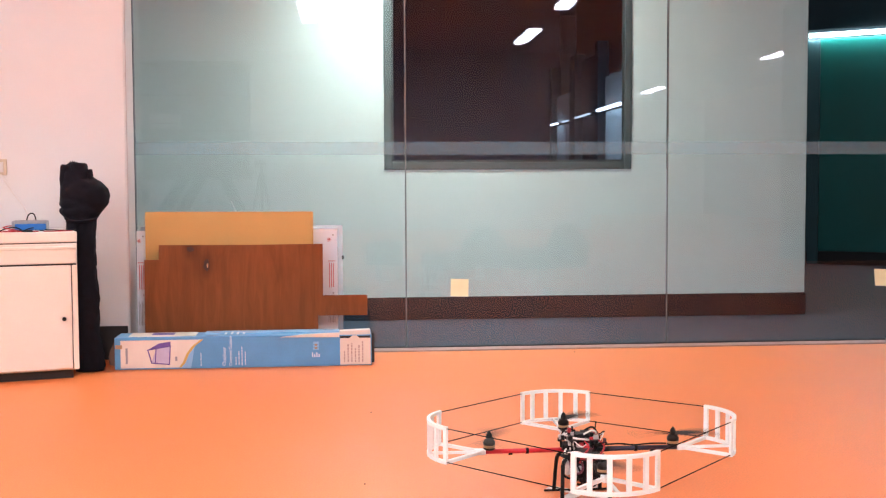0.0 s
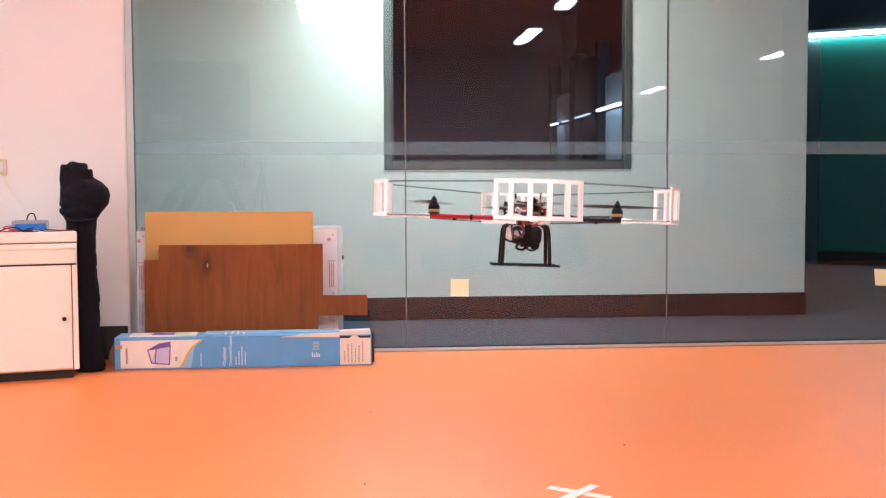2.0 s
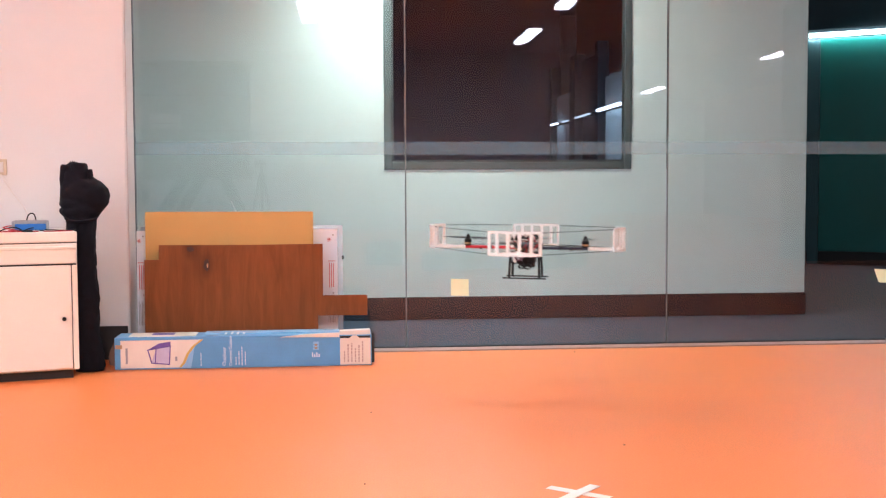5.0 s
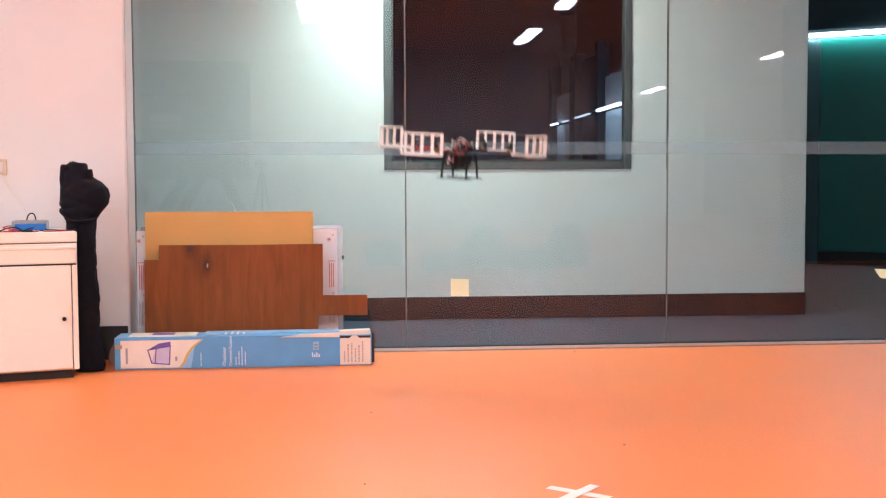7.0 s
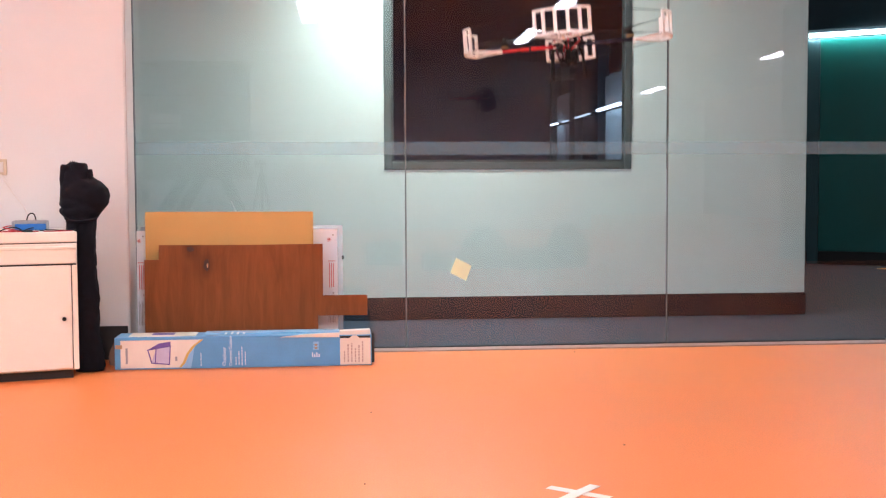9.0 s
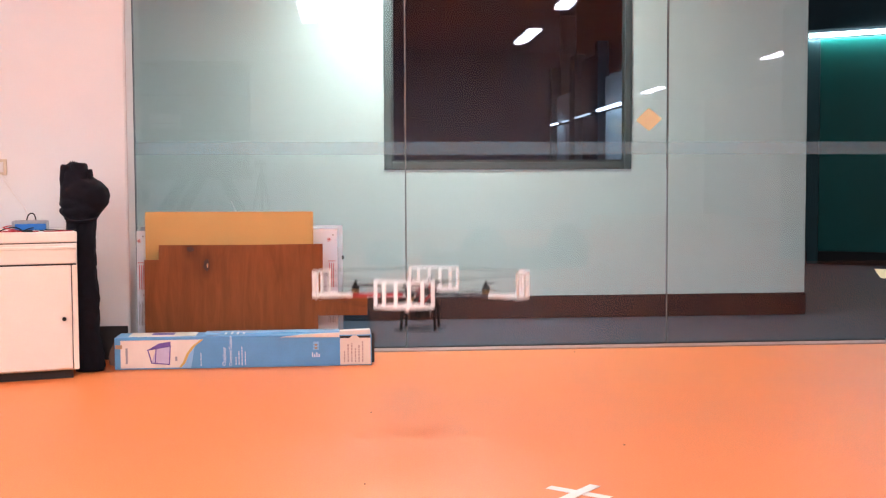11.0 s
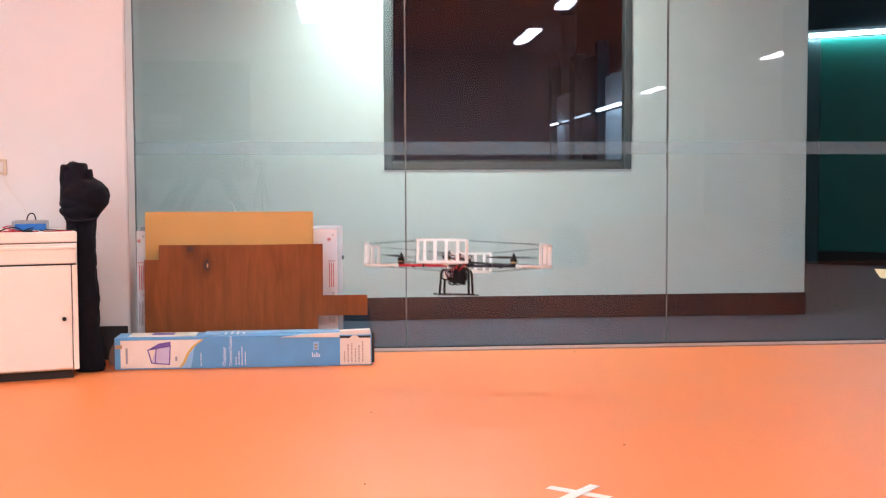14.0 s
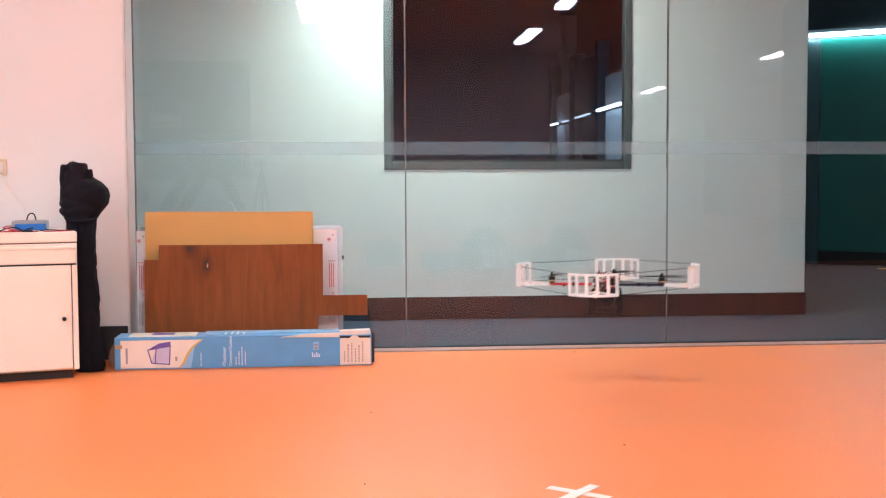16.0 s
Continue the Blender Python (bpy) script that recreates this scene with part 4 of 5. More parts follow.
def trestle_bench():
    ob = thing("workbench", "dark workbench on splayed trestle legs", "workbench", m=pose(-2.15, -6.4, 0))
    part("benchtop", box_mesh(-0.88, 0.88, -0.35, 0.35, 0.86, 0.90, 0.004), M_WALNUT, ob)
    part("apron", box_mesh(-0.84, 0.84, 0.29, 0.31, 0.78, 0.859), M_WALNUT, ob)
    for x0, x1 in ((-0.08, -0.60), (0.15, -0.36), (0.42, 0.80)):
        for y in (-0.28, 0.24):
            part("leg", beam(bmesh.new(), (x0, y, 0.86), (x1, y, 0.0), 0.09), M_CARBON, ob)


def shelf_unit():
    ob = thing("shelf_unit", "tall dark brown open shelving standing on the workbench", "shelf", m=pose(-2.15, -6.5, 0.90))
    part("back", box_mesh(-0.80, 0.78, -0.22, -0.20, 0.0, 1.50), M_WALNUT, ob)
    for x in (-0.80, 0.76):
        part("side", box_mesh(x, x + 0.02, -0.20, 0.16, 0.0, 1.50), M_WALNUT, ob)
    for z in (0.24, 0.56, 1.05, 1.48):
        part("shelf", box_mesh(-0.778, 0.758, -0.198, 0.158, z, z + 0.02), M_WALNUT, ob)


def printer():
    ob = thing("printer", "pale grey desktop printer on the open shelving", "printer", m=pose(-2.51, -6.46, 1.48))
    part("body", box_mesh(-0.19, 0.19, -0.15, 0.17, 0.0, 0.17, 0.01), M_WALL, ob)
    part("lid", box_mesh(-0.195, 0.195, -0.15, 0.175, 0.172, 0.205, 0.008), M_WALL, ob, "white lid")
    part("paper_slot", box_mesh(-0.15, 0.15, 0.171, 0.174, 0.06, 0.08), M_DARKGAP, ob)


def tripod():
    ob = thing("tripod", "black photographic tripod standing on the floor", "tripod", m=pose(-1.19, -6.2, 0))
    part("column", beam(bmesh.new(), (0, 0, 0.55), (0, 0.001, 0.98), 0.03), M_CARBON, ob)
    part("head", box_mesh(-0.10, 0.06, -0.04, 0.04, 0.96, 1.04, 0.01), M_CARBON, ob)
    for a in (30, 150, 270):
        part("leg", beam(bmesh.new(), (0.02 * math.cos(radians(a)), 0.02 * math.sin(radians(a)), 0.86), (0.20 * math.cos(radians(a)), 0.20 * math.sin(radians(a)), 0.0), 0.03), M_CARBON, ob)


trestle_bench()
shelf_unit()
printer()
tripod()

# ---- quadcopter ----
REST = 0.094
drone = thing("quadcopter", "four-rotor drone with white guards and one red arm", "drone")
RC, HW, RA, GH, RM = 0.297, 0.0835, 0.329, 0.0775, 0.1995
UC = (RA * RA - RC * RC - HW * HW) / (2 * (RA - RC))
RHO = RA - UC
AMAX = math.atan2(HW, RC - UC)


def arc_bar(bm, z0, z1, r0, r1, a0, a1, n):
    rows = []
    for k in range(n + 1):
        a = a0 + (a1 - a0) * k / n
        c, s = math.cos(a), math.sin(a)
        rows.append([bm.verts.new((UC + r * c, r * s, z)) for r, z in ((r0, z0), (r1, z0), (r1, z1), (r0, z1))])
    for k in range(n):
        for i in range(4):
            bm.faces.new((rows[k][i], rows[k][(i + 1) % 4], rows[k + 1][(i + 1) % 4], rows[k + 1][i]))
    bm.faces.new(rows[0])
    bm.faces.new(rows[-1][::-1])
    bmesh.ops.recalc_face_normals(bm, faces=bm.faces[:])
    return bm


def flat_bar(bm, a, b, w, z0, z1):
    a, b = Vector((*a, 0)), Vector((*b, 0))
    n = (b - a).normalized().cross(Vector((0, 0, 1))) * (w / 2)
    lo = [bm.verts.new((p.x, p.y, z0)) for p in (a - n, b - n, b + n, a + n)]
    hi = [bm.verts.new((p.x, p.y, z1)) for p in (a - n, b - n, b + n, a + n)]
    bm.faces.new(lo[::-1])
    bm.faces.new(hi)
    for i in range(4):
        bm.faces.new((lo[i], lo[(i + 1) % 4], hi[(i + 1) % 4], hi[i]))
    return bm


def spun(bm, deg):
    bmesh.ops.rotate(bm, verts=bm.verts[:], cent=(0, 0, 0), matrix=Matrix.Rotation(radians(deg), 3, "Z"))
    return bm


LIFT = {0: 0.005, 90: 0.0, 180: 0.005, 270: 0.0}      # the side arms cross over the fore-and-aft ones


def placed(bm, deg):
    bmesh.ops.translate(bm, verts=bm.verts[:], vec=(0, 0, LIFT[deg]))
    return spun(bm, deg)


propellers = []
for k, (deg, arm_mat, arm_label) in enumerate(((0, M_NAVYTUBE, "dark navy tube arm"), (90, M_CARBON, "black tube arm"), (180, M_REDTUBE, "red anodised tube arm"), (270, M_CARBON, "black tube arm"))):
    guard = part("guard", placed(arc_bar(bmesh.new(), 0.0, 0.0075, RHO - 0.004, RHO + 0.003, -AMAX, AMAX, 16), deg), M_PRINTED, drone, "white printed rotor guard")
    part("top_rail", placed(arc_bar(bmesh.new(), GH - 0.0075, GH, RHO - 0.004, RHO + 0.003, -AMAX, AMAX, 16), deg), M_PRINTED, guard)
    for i in range(6):
        a = -AMAX + 2 * AMAX * i / 5
        a = max(-AMAX + 0.036, min(AMAX - 0.036, a))
        part("slat", placed(arc_bar(bmesh.new(), 0.007, GH - 0.007, RHO - 0.003, RHO + 0.0025, a - 0.040, a + 0.040, 2), deg), M_PRINTED, guard)
    tip = (RM + 0.018, 0.0)
    for v in (-1, 1):
        part("strut", placed(flat_bar(bmesh.new(), (tip[0], v * 0.003), (RC - 0.002, v * (HW - 0.006)), 0.008, 0.0005, 0.007), deg), M_PRINTED, guard)
    part("strut", placed(flat_bar(bmesh.new(), tip, (RA - 0.004, 0), 0.007, 0.001, 0.0065), deg), M_PRINTED, guard)
    part("clamp", placed(box_mesh(RM + 0.008, RM + 0.032, -0.008, 0.008, -0.002, 0.010, 0.002), deg), M_PRINTED, guard)
    part("arm", placed(add_rod(bmesh.new(), (0.035, 0, 0.004), (RM + 0.018, 0, 0.004), 0.0052, 12), deg), arm_mat, drone, arm_label)
    part("tie", placed(add_rod(bmesh.new(), (0.115, 0, 0.004), (0.121, 0, 0.004), 0.0066, 12), deg), M_CORD, drone, "black cable tie")
    part("tie", placed(add_rod(bmesh.new(), (0.150, 0, 0.0), (0.158, 0, 0.0), 0.0045, 10), deg), M_CORD, drone)
    if deg != 180:
        part("lead", placed(add_path(bmesh.new(), curve_points([(0.05, 0.004, 0.012), (0.085, 0.005, 0.013), (0.115, 0.003, 0.010), (0.15, 0.005, 0.012), (0.185, 0.002, 0.012)], 16), 0.0018, 6), deg), M_CORD, drone)
    cx, cy = RM * math.cos(radians(deg)), RM * math.sin(radians(deg))
    motor = part("motor", add_lathe(bmesh.new(), [(0.010, 0.008), (0.0125, 0.010), (0.0125, 0.013)], 20, (cx, cy, LIFT[deg])), M_MOTOR, drone, "black brushless motor")
    part("winding", add_lathe(bmesh.new(), [(0.0118, 0.013), (0.0118, 0.019)], 20, (cx, cy, LIFT[deg])), M_BRASS, motor, "copper-coloured band")
    part("can", add_lathe(bmesh.new(), [(0.0125, 0.019), (0.0125, 0.026), (0.010, 0.030), (0.006, 0.032)], 20, (cx, cy, LIFT[deg])), M_MOTOR, motor)
    # propeller: two twisted blades on a pointed nut
    prop = part("propeller", add_lathe(bmesh.new(), [(0.006, -0.003), (0.0065, 0.003), (0.0062, 0.006), (0.004, 0.010), (0.001, 0.014)], 16), M_MOTOR, drone, "dark two-blade propeller")
    for side in (0, 180):
        bm = bmesh.new()
        rows = []
        for i in range(9):
            r = 0.004 + 0.094 * i / 8
            chord = 0.006 + 0.014 * math.sin(math.pi * min(1, (i + 0.8) / 8.6)) ** 0.7
            tw = radians(24 - 16 * i / 8)
            rows.append([bm.verts.new((r, s * chord / 2 * math.cos(tw), s * chord / 2 * math.sin(tw) + o)) for s, o in ((-1, 0.0005), (1, 0.0005), (1, -0.0005), (-1, -0.0005))])
        for i in range(8):
            for j in range(4):
                bm.faces.new((rows[i][j], rows[i][(j + 1) % 4], rows[i + 1][(j + 1) % 4], rows[i + 1][j]))
        bm.faces.new(rows[0])
        bm.faces.new(rows[-1][::-1])
        bmesh.ops.recalc_face_normals(bm, faces=bm.faces[:])
        part("blade", spun(bm, side), M_BLADE, prop)
    propellers.append((prop, cx, cy, 0.0345 + LIFT[deg], -1 if k % 2 else 1, 37 * k))

# cords between neighbouring guards
for k in range(4):
    a, b = radians(90 * k), radians(90 * k + 90)
    p = Vector((RC * math.cos(a) - HW * math.sin(a), RC * math.sin(a) + HW * math.cos(a), 0))
    q = Vector((RC * math.cos(b) + HW * math.sin(b), RC * math.sin(b) - HW * math.cos(b), 0))
    for z in (0.004, GH - 0.004):
        part("cord", add_rod(bmesh.new(), p + Vector((0, 0, z + LIFT[90 * k])), q + Vector((0, 0, z + LIFT[(90 * k + 90) % 360])), 0.0011, 6), M_CORD, drone, "thin black cord")

# body: plates, battery, electronics, landing gear
for z in (-0.006, 0.010):
    bm = add_lathe(bmesh.new(), [(0.046, z), (0.047, z + 0.001), (0.046, z + 0.002)], 8)
    part("plate", bm, M_CARBON, drone, "black frame plate")
for sx, sy in ((-1, -1), (1, -1), (1, 1), (-1, 1)):
    part("spacer", add_rod(bmesh.new(), (sx * 0.026, sy * 0.026, 0.011), (sx * 0.026, sy * 0.026, 0.033), 0.0025, 8), M_CARBON, drone)
part("control_board", box_mesh(-0.030, 0.030, -0.026, 0.026, 0.033, 0.036), M_CIRCUIT, drone, "small dark circuit board")
part("receiver", box_mesh(-0.012, 0.016, -0.016, 0.014, 0.036, 0.045, 0.002), M_CARBON, drone)
part("speed_controller", box_mesh(0.020, 0.044, -0.014, 0.014, 0.012, 0.024, 0.002), M_BATTERY, drone)
part("speed_controller", box_mesh(-0.006, 0.008, -0.043, -0.030, -0.006, 0.026, 0.002), M_REDWIRE, drone, "red wrapped controller")
part("speed_controller", box_mesh(-0.044, -0.022, -0.014, 0.014, 0.012, 0.022, 0.002), M_BATTERY, drone)
part("speed_controller", box_mesh(-0.014, 0.014, 0.022, 0.044, 0.012, 0.022, 0.002), M_BATTERY, drone)
part("speed_controller", box_mesh(-0.014, 0.014, -0.044, -0.022, 0.012, 0.022, 0.002), M_CIRCUIT, drone)
part("antenna", add_rod(bmesh.new(), (0.030, 0.012, 0.036), (0.034, 0.014, 0.066), 0.0014, 6), M_CORD, drone, "thin black antenna")
part("antenna", add_rod(bmesh.new(), (-0.022, -0.012, 0.034), (-0.024, -0.014, 0.062), 0.0022, 6), M_CORD, drone, "thin black antenna")
rng = random.Random(5)
for k in range(22):
    x, y = rng.uniform(-0.036, 0.036), rng.uniform(-0.036, 0.036)
    z = rng.choice((0.0125, 0.0365, 0.0365))
    w, d, h = rng.uniform(0.003, 0.008), rng.uniform(0.003, 0.008), rng.uniform(0.003, 0.010)
    part("component", box_mesh(x - w, x + w, y - d, y + d, z, z + h, 0.0006), rng.choice((M_CARBON, M_CIRCUIT, M_CARBON, M_GREYPLASTIC, M_CARBON, M_WHITEWIRE, M_REDWIRE)), drone)
for ctrl, mat in (([(-0.04, -0.03, 0.018), (-0.045, -0.045, 0.012), (-0.02, -0.052, 0.016), (-0.004, -0.04, 0.004), (-0.006, -0.03, -0.012)], M_WHITEWIRE),
                  ([(-0.03, 0.02, 0.034), (-0.04, 0.0, 0.042), (-0.02, -0.03, 0.040), (0.01, -0.03, 0.036)], M_WHITEWIRE),
                  ([(0.03, -0.02, 0.034), (0.042, -0.03, 0.022), (0.03, -0.042, 0.006), (0.012, -0.036, -0.01)], M_REDWIRE),
                  ([(0.0, -0.03, 0.034), (0.006, -0.042, 0.022), (-0.006, -0.044, 0.006), (-0.012, -0.036, -0.012)], M_REDWIRE),
                  ([(0.01, 0.02, 0.045), (0.03, 0.03, 0.05), (0.04, 0.02, 0.036), (0.044, 0.0, 0.02)], M_CORD),
                  ([(-0.01, 0.02, 0.045), (-0.03, 0.03, 0.048), (-0.042, 0.01, 0.034), (-0.046, -0.004, 0.016)], M_CORD),
                  ([(0.02, -0.03, 0.012), (0.05, -0.034, 0.014), (0.056, -0.01, 0.014), (0.06, 0.004, 0.012)], M_CORD),
                  ([(0.0, -0.02, 0.046), (0.014, -0.03, 0.056), (0.026, -0.02, 0.05), (0.03, 0.0, 0.04)], M_WHITEWIRE)):
    part("wire", add_path(bmesh.new(), curve_points(ctrl, 20), 0.0021, 6), mat, drone)
for k in range(34):
    a, r = rng.uniform(0, 6.283), rng.uniform(0.022, 0.050)
    x, y, z = r * math.cos(a), r * math.sin(a), rng.uniform(0.013, 0.046 - 0.5 * max(0.0, r - 0.03))
    w, d, h = rng.uniform(0.0015, 0.005), rng.uniform(0.0015, 0.005), rng.uniform(0.003, 0.009)
    part("component", box_mesh(x - w, x + w, y - d, y + d, z - 0.002, z + h, 0.0005), rng.choice((M_CARBON, M_CIRCUIT, M_CARBON, M_CARBON, M_GREYPLASTIC, M_WHITEWIRE, M_REDWIRE, M_PLUM)), drone)
for k in range(12):
    a, b = rng.uniform(0, 6.283), rng.uniform(0.7, 1.8)
    r0, r1, r2 = rng.uniform(0.02, 0.045), rng.uniform(0.045, 0.058), rng.uniform(0.025, 0.05)
    z0, z1, z2 = rng.uniform(0.014, 0.045), rng.uniform(0.018, 0.046), rng.uniform(0.012, 0.03)
    ctrl = [(r0 * math.cos(a), r0 * math.sin(a), z0), (r1 * math.cos(a + b / 2), r1 * math.sin(a + b / 2), z1), (r2 * math.cos(a + b), r2 * math.sin(a + b), z2)]
    part("wire", add_path(bmesh.new(), curve_points(ctrl, 14), 0.0014, 5), rng.choice((M_CORD, M_CORD, M_CORD, M_WHITEWIRE, M_REDWIRE, M_PLUM)), drone)
bat = part("battery", box_mesh(-0.030, 0.034, -0.036, 0.036, -0.047, -0.008, 0.010), M_BATTERY, drone, "black wrapped battery")
part("battery_end", box_mesh(-0.041, -0.029, -0.030, 0.014, -0.040, -0.012, 0.005), M_WHITEWIRE, bat, "white battery end")
part("strap", box_mesh(-0.004, 0.010, -0.0375, 0.0375, -0.0455, -0.0065, 0.001), M_CORD, bat, "black strap")
part("connector", box_mesh(-0.012, 0.022, -0.040, -0.02, -0.053, -0.044, 0.002), M_CARBON, bat)
part("connector", box_mesh(0.014, 0.030, -0.010, 0.02, -0.057, -0.046, 0.002), M_CARBON, bat)
part("balance_lead", add_path(bmesh.new(), curve_points([(-0.014, -0.03, -0.046), (-0.022, -0.034, -0.054), (-0.008, -0.03, -0.059), (0.004, -0.024, -0.052)], 12), 0.0028, 6), M_CORD, bat)
for x, z, dx, mat in ((-0.030, -0.030, 0.020, M_CORD), (0.012, -0.048, 0.016, M_CORD), (-0.018, -0.020, 0.014, M_PLUM)):
    part("cable_loop", add_path(bmesh.new(), curve_points([(x - dx, -0.034, z + 0.014), (x - dx * 0.9, -0.043, z - 0.004), (x, -0.046, z - 0.012), (x + dx * 0.9, -0.042, z - 0.002), (x + dx * 0.6, -0.036, z + 0.014)], 16), 0.0024, 6), mat, bat)
part("label", box_mesh(-0.026, -0.008, -0.0385, -0.035, -0.034, -0.018, 0.001), M_GREYPLASTIC, bat, "pale battery label")
for sy in (-1, 1):
    part("skid", add_rod(bmesh.new(), (-0.073, sy * 0.047, -REST + 0.0024), (0.073, sy * 0.047, -REST + 0.0024), 0.0024, 8), M_CARBON, drone, "black landing skid")
    for sx in (-1, 1):
        part("leg", add_path(bmesh.new(), curve_points([(sx * 0.040, sy * 0.028, -0.006), (sx * 0.0465, sy * 0.034, -0.014), (sx * 0.049, sy * 0.040, -0.042), (sx * 0.051, sy * 0.047, -REST + 0.003)], 14), 0.0042, 8), M_CARBON, drone, "black landing leg")


# ---- sticky notes ----
def note(label):
    bm = bmesh.new()
    n, w, h, t = 6, 0.074, 0.072, 0.0004
    fr, bk = [], []
    for k in range(n + 1):
        s = k / n
        y = -0.004 * s * s
        fr.append([bm.verts.new((x, y - t, -h * s)) for x in (-w / 2, w / 2)])
        bk.append([bm.verts.new((x, y, -h * s)) for x in (-w / 2, w / 2)])
    for k in range(n):
        bm.faces.new((fr[k][0], fr[k + 1][0], fr[k + 1][1], fr[k][1])).material_index = 0
        bm.faces.new((bk[k][0], bk[k][1], bk[k + 1][1], bk[k + 1][0])).material_index = 1
        for i in (0, 1):
            bm.faces.new((fr[k][i], bk[k][i], bk[k + 1][i], fr[k + 1][i]))
    bm.faces.new((fr[0][0], fr[0][1], bk[0][1], bk[0][0]))
    bm.faces.new((fr[n][0], bk[n][0], bk[n][1], fr[n][1]))
    bmesh.ops.recalc_face_normals(bm, faces=bm.faces[:])
    return thing("sticky_note", label, "paper note", bm, [M_NOTE, M_NOTEBACK], group="notes on the glass")


note_a = note("pale yellow sticky note that comes off the glass")
note_b = note("pale yellow sticky note stuck by its top edge")


# ---- all that moves ----
def motions():
    flight = [
        (0.0, 0.492, 2.276, REST, 0.0, 0.0, 0.0),
        (0.3, 0.489, 2.268, REST, 0.0, 0.0, -0.4),
        (0.5, 0.4855, 2.263, 0.0965, -0.2, -0.3, -1.4),
        (0.65, 0.4825, 2.262, 0.108, -0.3, -0.3, -1.8),
        (0.8, 0.474, 2.264, 0.158, -0.5, -0.5, -2.3),
        (1.0, 0.453, 2.268, 0.2485, -0.7, -1.1, -3.0),
        (1.2, 0.430, 2.300, 0.345, -0.6, 0.2, -3.4),
        (1.5, 0.392, 2.314, 0.466, -0.4, 1.6, -4.0),
        (2.0, 0.382, 2.350, 0.587, -2.6, 1.8, -4.7),
        (2.5, 0.442, 2.453, 0.610, -3.3, -0.2, -5.1),
        (3.0, 0.506, 2.633, 0.540, -1.9, 0.3, -5.7),
        (3.5, 0.574, 2.837, 0.445, -1.5, 0.2, -6.1),
        (4.0, 0.641, 3.094, 0.388, -1.3, -0.9, -6.1),
        (4.2, 0.655, 3.200, 0.380, -1.0, -0.8, -7.0),
        (5.2, 0.560, 3.760, 0.480, 0.6, 1.4, -19.0),
        (6.3, 0.360, 4.120, 0.764, 3.0, 4.6, -33.2),
        (6.5, 0.362, 4.120, 0.853, 3.3, 4.3, -34.3),
        (6.65, 0.370, 4.095, 0.882, 3.2, 4.5, -34.2),
        (6.85, 0.392, 4.055, 0.862, 3.0, 4.7, -33.5),
        (7.0, 0.412, 4.026, 0.790, 2.7, 4.7, -32.8),
        (7.2, 0.447, 3.930, 0.603, 1.4, 3.6, -31.0),
        (7.5, 0.503, 3.783, 0.345, -1.0, 1.1, -27.3),
        (7.75, 0.570, 3.740, 0.275, -0.4, 0.5, -24.5),
        (8.0, 0.633, 3.714, 0.354, 0.3, -0.1, -21.5),
        (8.25, 0.680, 3.640, 0.560, 0.2, -0.4, -19.2),
        (8.5, 0.707, 3.553, 0.775, -0.0, -1.6, -17.1),
        (8.75, 0.712, 3.505, 0.948, -0.3, -2.6, -15.4),
        (9.0, 0.699, 3.467, 1.105, -0.6, -4.0, -13.9),
        (9.2, 0.662, 3.435, 1.184, -1.0, -3.7, -13.1),
        (9.7, 0.560, 3.390, 1.230, -0.9, -2.0, -12.6),
        (10.4, 0.360, 3.340, 0.830, -0.7, -0.4, -12.2),
        (11.3, 0.188, 3.268, 0.149, -0.5, 0.0, -12.2),
        (11.5, 0.1967, 3.262, 0.0945, -0.2, 0.2, -12.5),
        (11.7, 0.206, 3.275, 0.112, -0.5, 0.3, -12.9),
        (11.8, 0.211, 3.288, 0.163, -0.6, 0.3, -13.1),
        (12.0, 0.223, 3.329, 0.257, -0.9, 0.3, -13.7),
        (12.2, 0.240, 3.390, 0.358, -0.9, -0.4, -15.2),
        (12.5, 0.263, 3.465, 0.467, -0.8, -1.4, -17.4),
        (13.0, 0.253, 3.458, 0.533, -0.4, 1.0, -17.5),
        (13.5, 0.287, 3.565, 0.493, -5.0, 0.6, -16.8),
        (14.0, 0.374, 3.791, 0.381, -7.4, 0.1, -14.9),
        (14.25, 0.432, 3.960, 0.285, -3.0, 1.0, -15.2),
        (14.5, 0.492, 4.083, 0.195, 1.0, 1.9, -15.8),
        (14.75, 0.548, 4.040, 0.120, 0.2, 1.4, -17.8),
        (15.0, 0.605, 3.954, 0.097, -0.4, 0.8, -19.7),
        (15.25, 0.675, 3.925, 0.125, -1.2, 0.7, -20.2),
        (15.5, 0.755, 3.900, 0.186, -1.7, 1.2, -20.5),
        (16.0, 0.928, 3.883, 0.301, 1.0, -0.6, -21.6),
    ]
    walk(drone, [(t, pose(x, y, z, a, b, c)) for t, x, y, z, a, b, c in flight])
    for prop, x, y, z, way, start in propellers:
        walk(prop, [(i / FPS, pose(x, y, z, 0, 0, start + way * 87 * i)) for i in range(16 * FPS + 1)])

    # note_a: hinge angle on the glass, then loose in the draught
    ax, ay, az, at = 0.452, GLASS_Y - 0.009, 0.287, 2.0
    held = [(0.0, 4), (1.2, 5), (1.6, 9), (2.2, 7), (3.0, 6), (3.5, 9), (3.8, 22), (4.0, 48), (4.2, 40), (4.8, 15), (5.5, 30), (6.3, 55), (6.5, 98), (6.6, 58), (6.8, 25), (7.0, 14), (7.2, 12),
            (7.35, 52), (7.5, 94), (7.8, 97), (8.0, 98), (8.4, 101), (8.5, 102), (8.7, 101), (8.8, 80)]
    rows = [(t, pose(ax, ay, az, -a, at, 0)) for t, a in held]
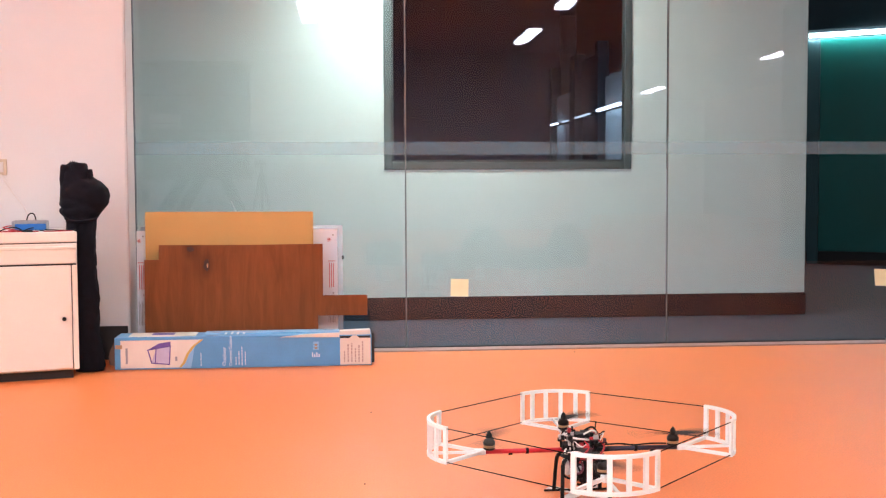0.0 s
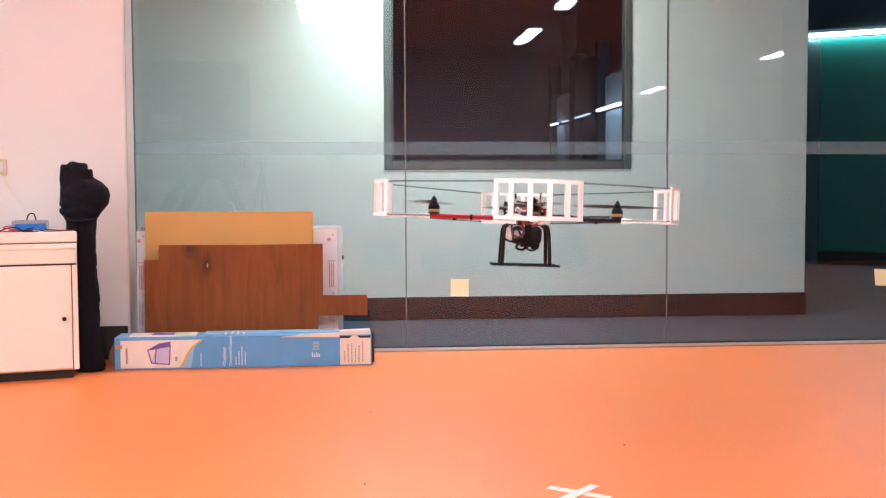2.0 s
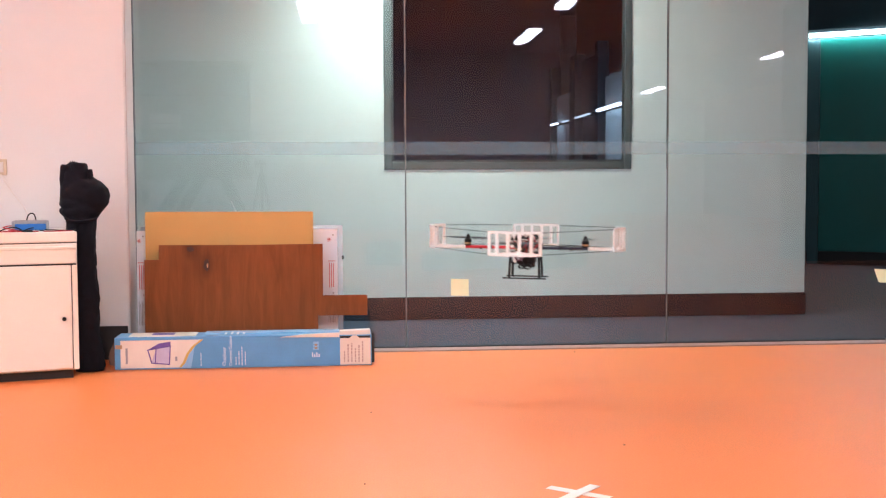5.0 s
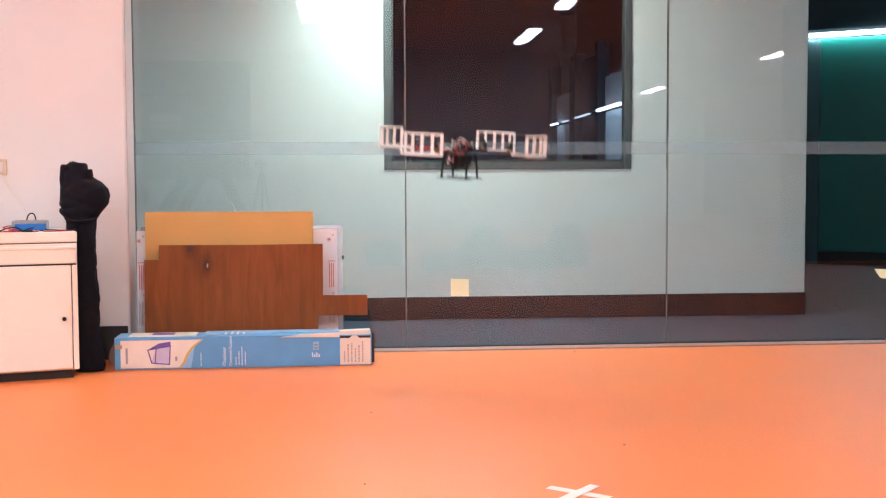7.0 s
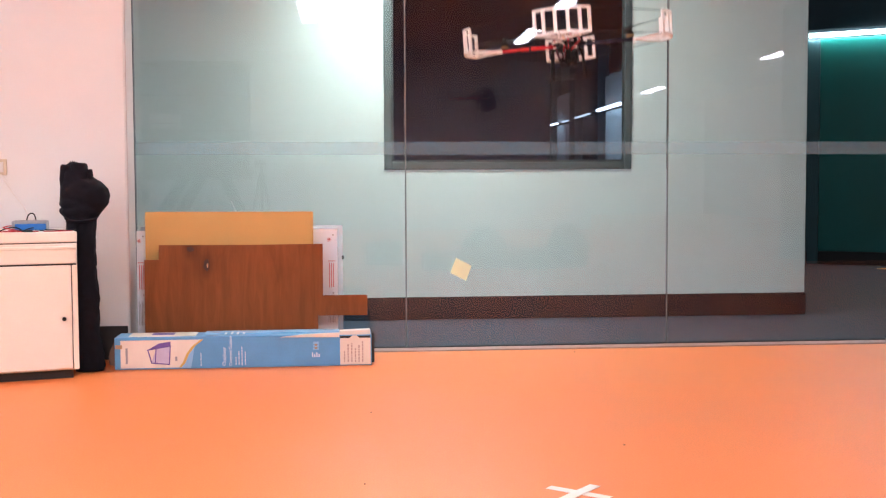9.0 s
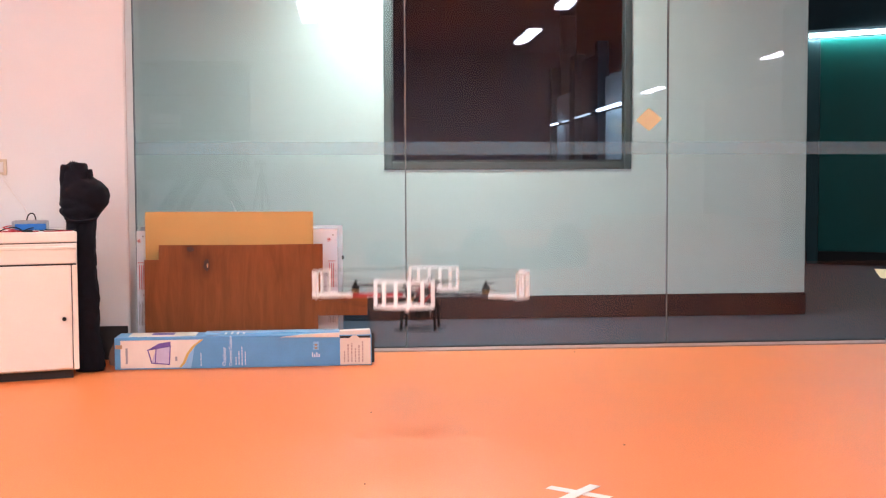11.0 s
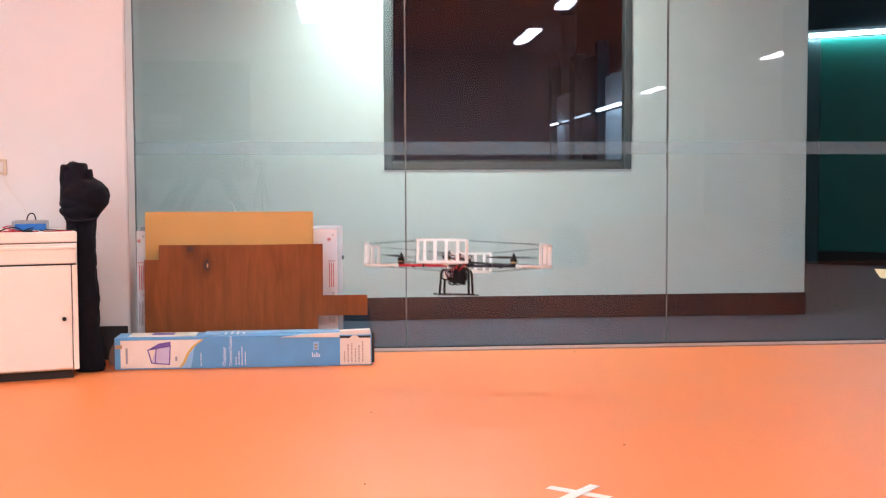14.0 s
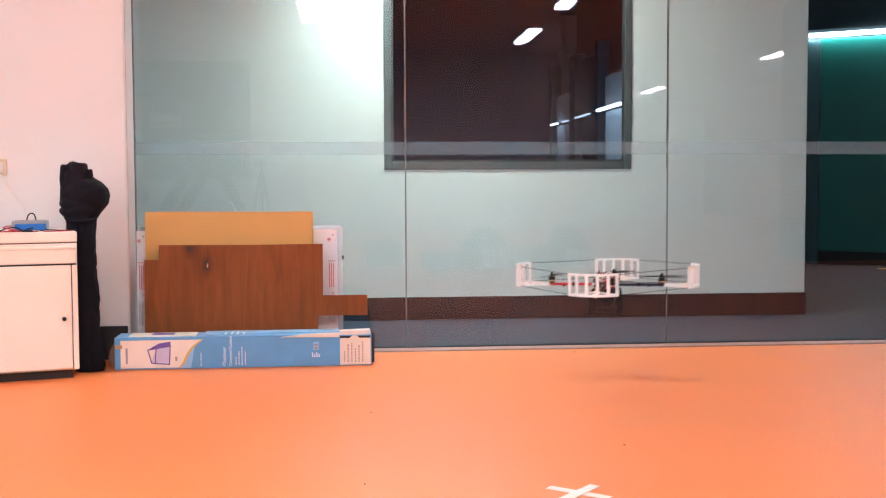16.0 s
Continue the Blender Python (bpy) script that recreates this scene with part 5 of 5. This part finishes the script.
    loose = [
        (8.9, 0.455, 4.44, 0.305, -50, 10, 5), (9.0, 0.464, 4.41, 0.361, -20, 28, 8), (9.1, 0.478, 4.38, 0.395, -42, 15, -6), (9.2, 0.536, 4.35, 0.560, -62, 6, -8),
        (9.6, 0.80, 4.25, 0.85, -10, 50, 30), (10.2, 1.10, 4.20, 1.10, -20, 100, 60), (10.8, 1.22, 4.20, 1.02, 20, 50, 20),
        (11.3, 1.155, 4.20, 0.885, 55, 20, 10), (11.4, 1.208, 4.20, 0.895, -18, 32, -14), (11.5, 1.298, 4.20, 0.752, -28, 38, -76), (11.6, 1.395, 4.20, 0.645, -50, 30, -15),
        (11.7, 1.512, 4.20, 0.545, 25, 25, 20), (11.8, 1.507, 4.20, 0.519, 4, 27, 4), (11.9, 1.478, 4.20, 0.430, 14, 12, 34), (12.0, 1.545, 4.20, 0.268, -68, 8, 24),
        (12.1, 1.605, 4.13, 0.255, -20, 35, 45), (12.2, 1.620, 4.05, 0.150, -10, 20, 60), (12.3, 1.68, 3.87, 0.090, -55, -10, 40), (12.4, 1.755, 3.76, 0.080, -15, -30, 20),
        (12.5, 1.788, 3.70, 0.073, -12, -8, 10), (12.6, 1.84, 3.70, 0.070, -25, -25, 30), (12.9, 2.15, 3.70, 0.02, -75, 0, 55), (13.4, 2.5, 3.7, 0.004, -90, 0, 75), (16.0, 2.5, 3.7, 0.004, -90, 0, 75)]
    rows += [(t, pose(x, y, z, a, b, c)) for t, x, y, z, a, b, c in loose]
    walk(note_a, rows)
    bx, bz = 2.262, 0.308
    flap = [(0.0, 12), (2.0, 14), (2.4, 45), (2.8, 58), (3.2, 35), (4.2, 25), (5.5, 50), (6.4, 55), (7.0, 58), (7.5, 66), (8.0, 92), (8.5, 74), (9.0, 94), (10.0, 60), (11.5, 58), (12.5, 58), (13.0, 55), (13.5, 66), (14.0, 58),
            (14.5, 70), (15.0, 62), (15.5, 93), (16.0, 94)]
    walk(note_b, [(t, pose(bx, GLASS_Y - 0.009, bz, -a, 3, 0)) for t, a in flap])


motions()
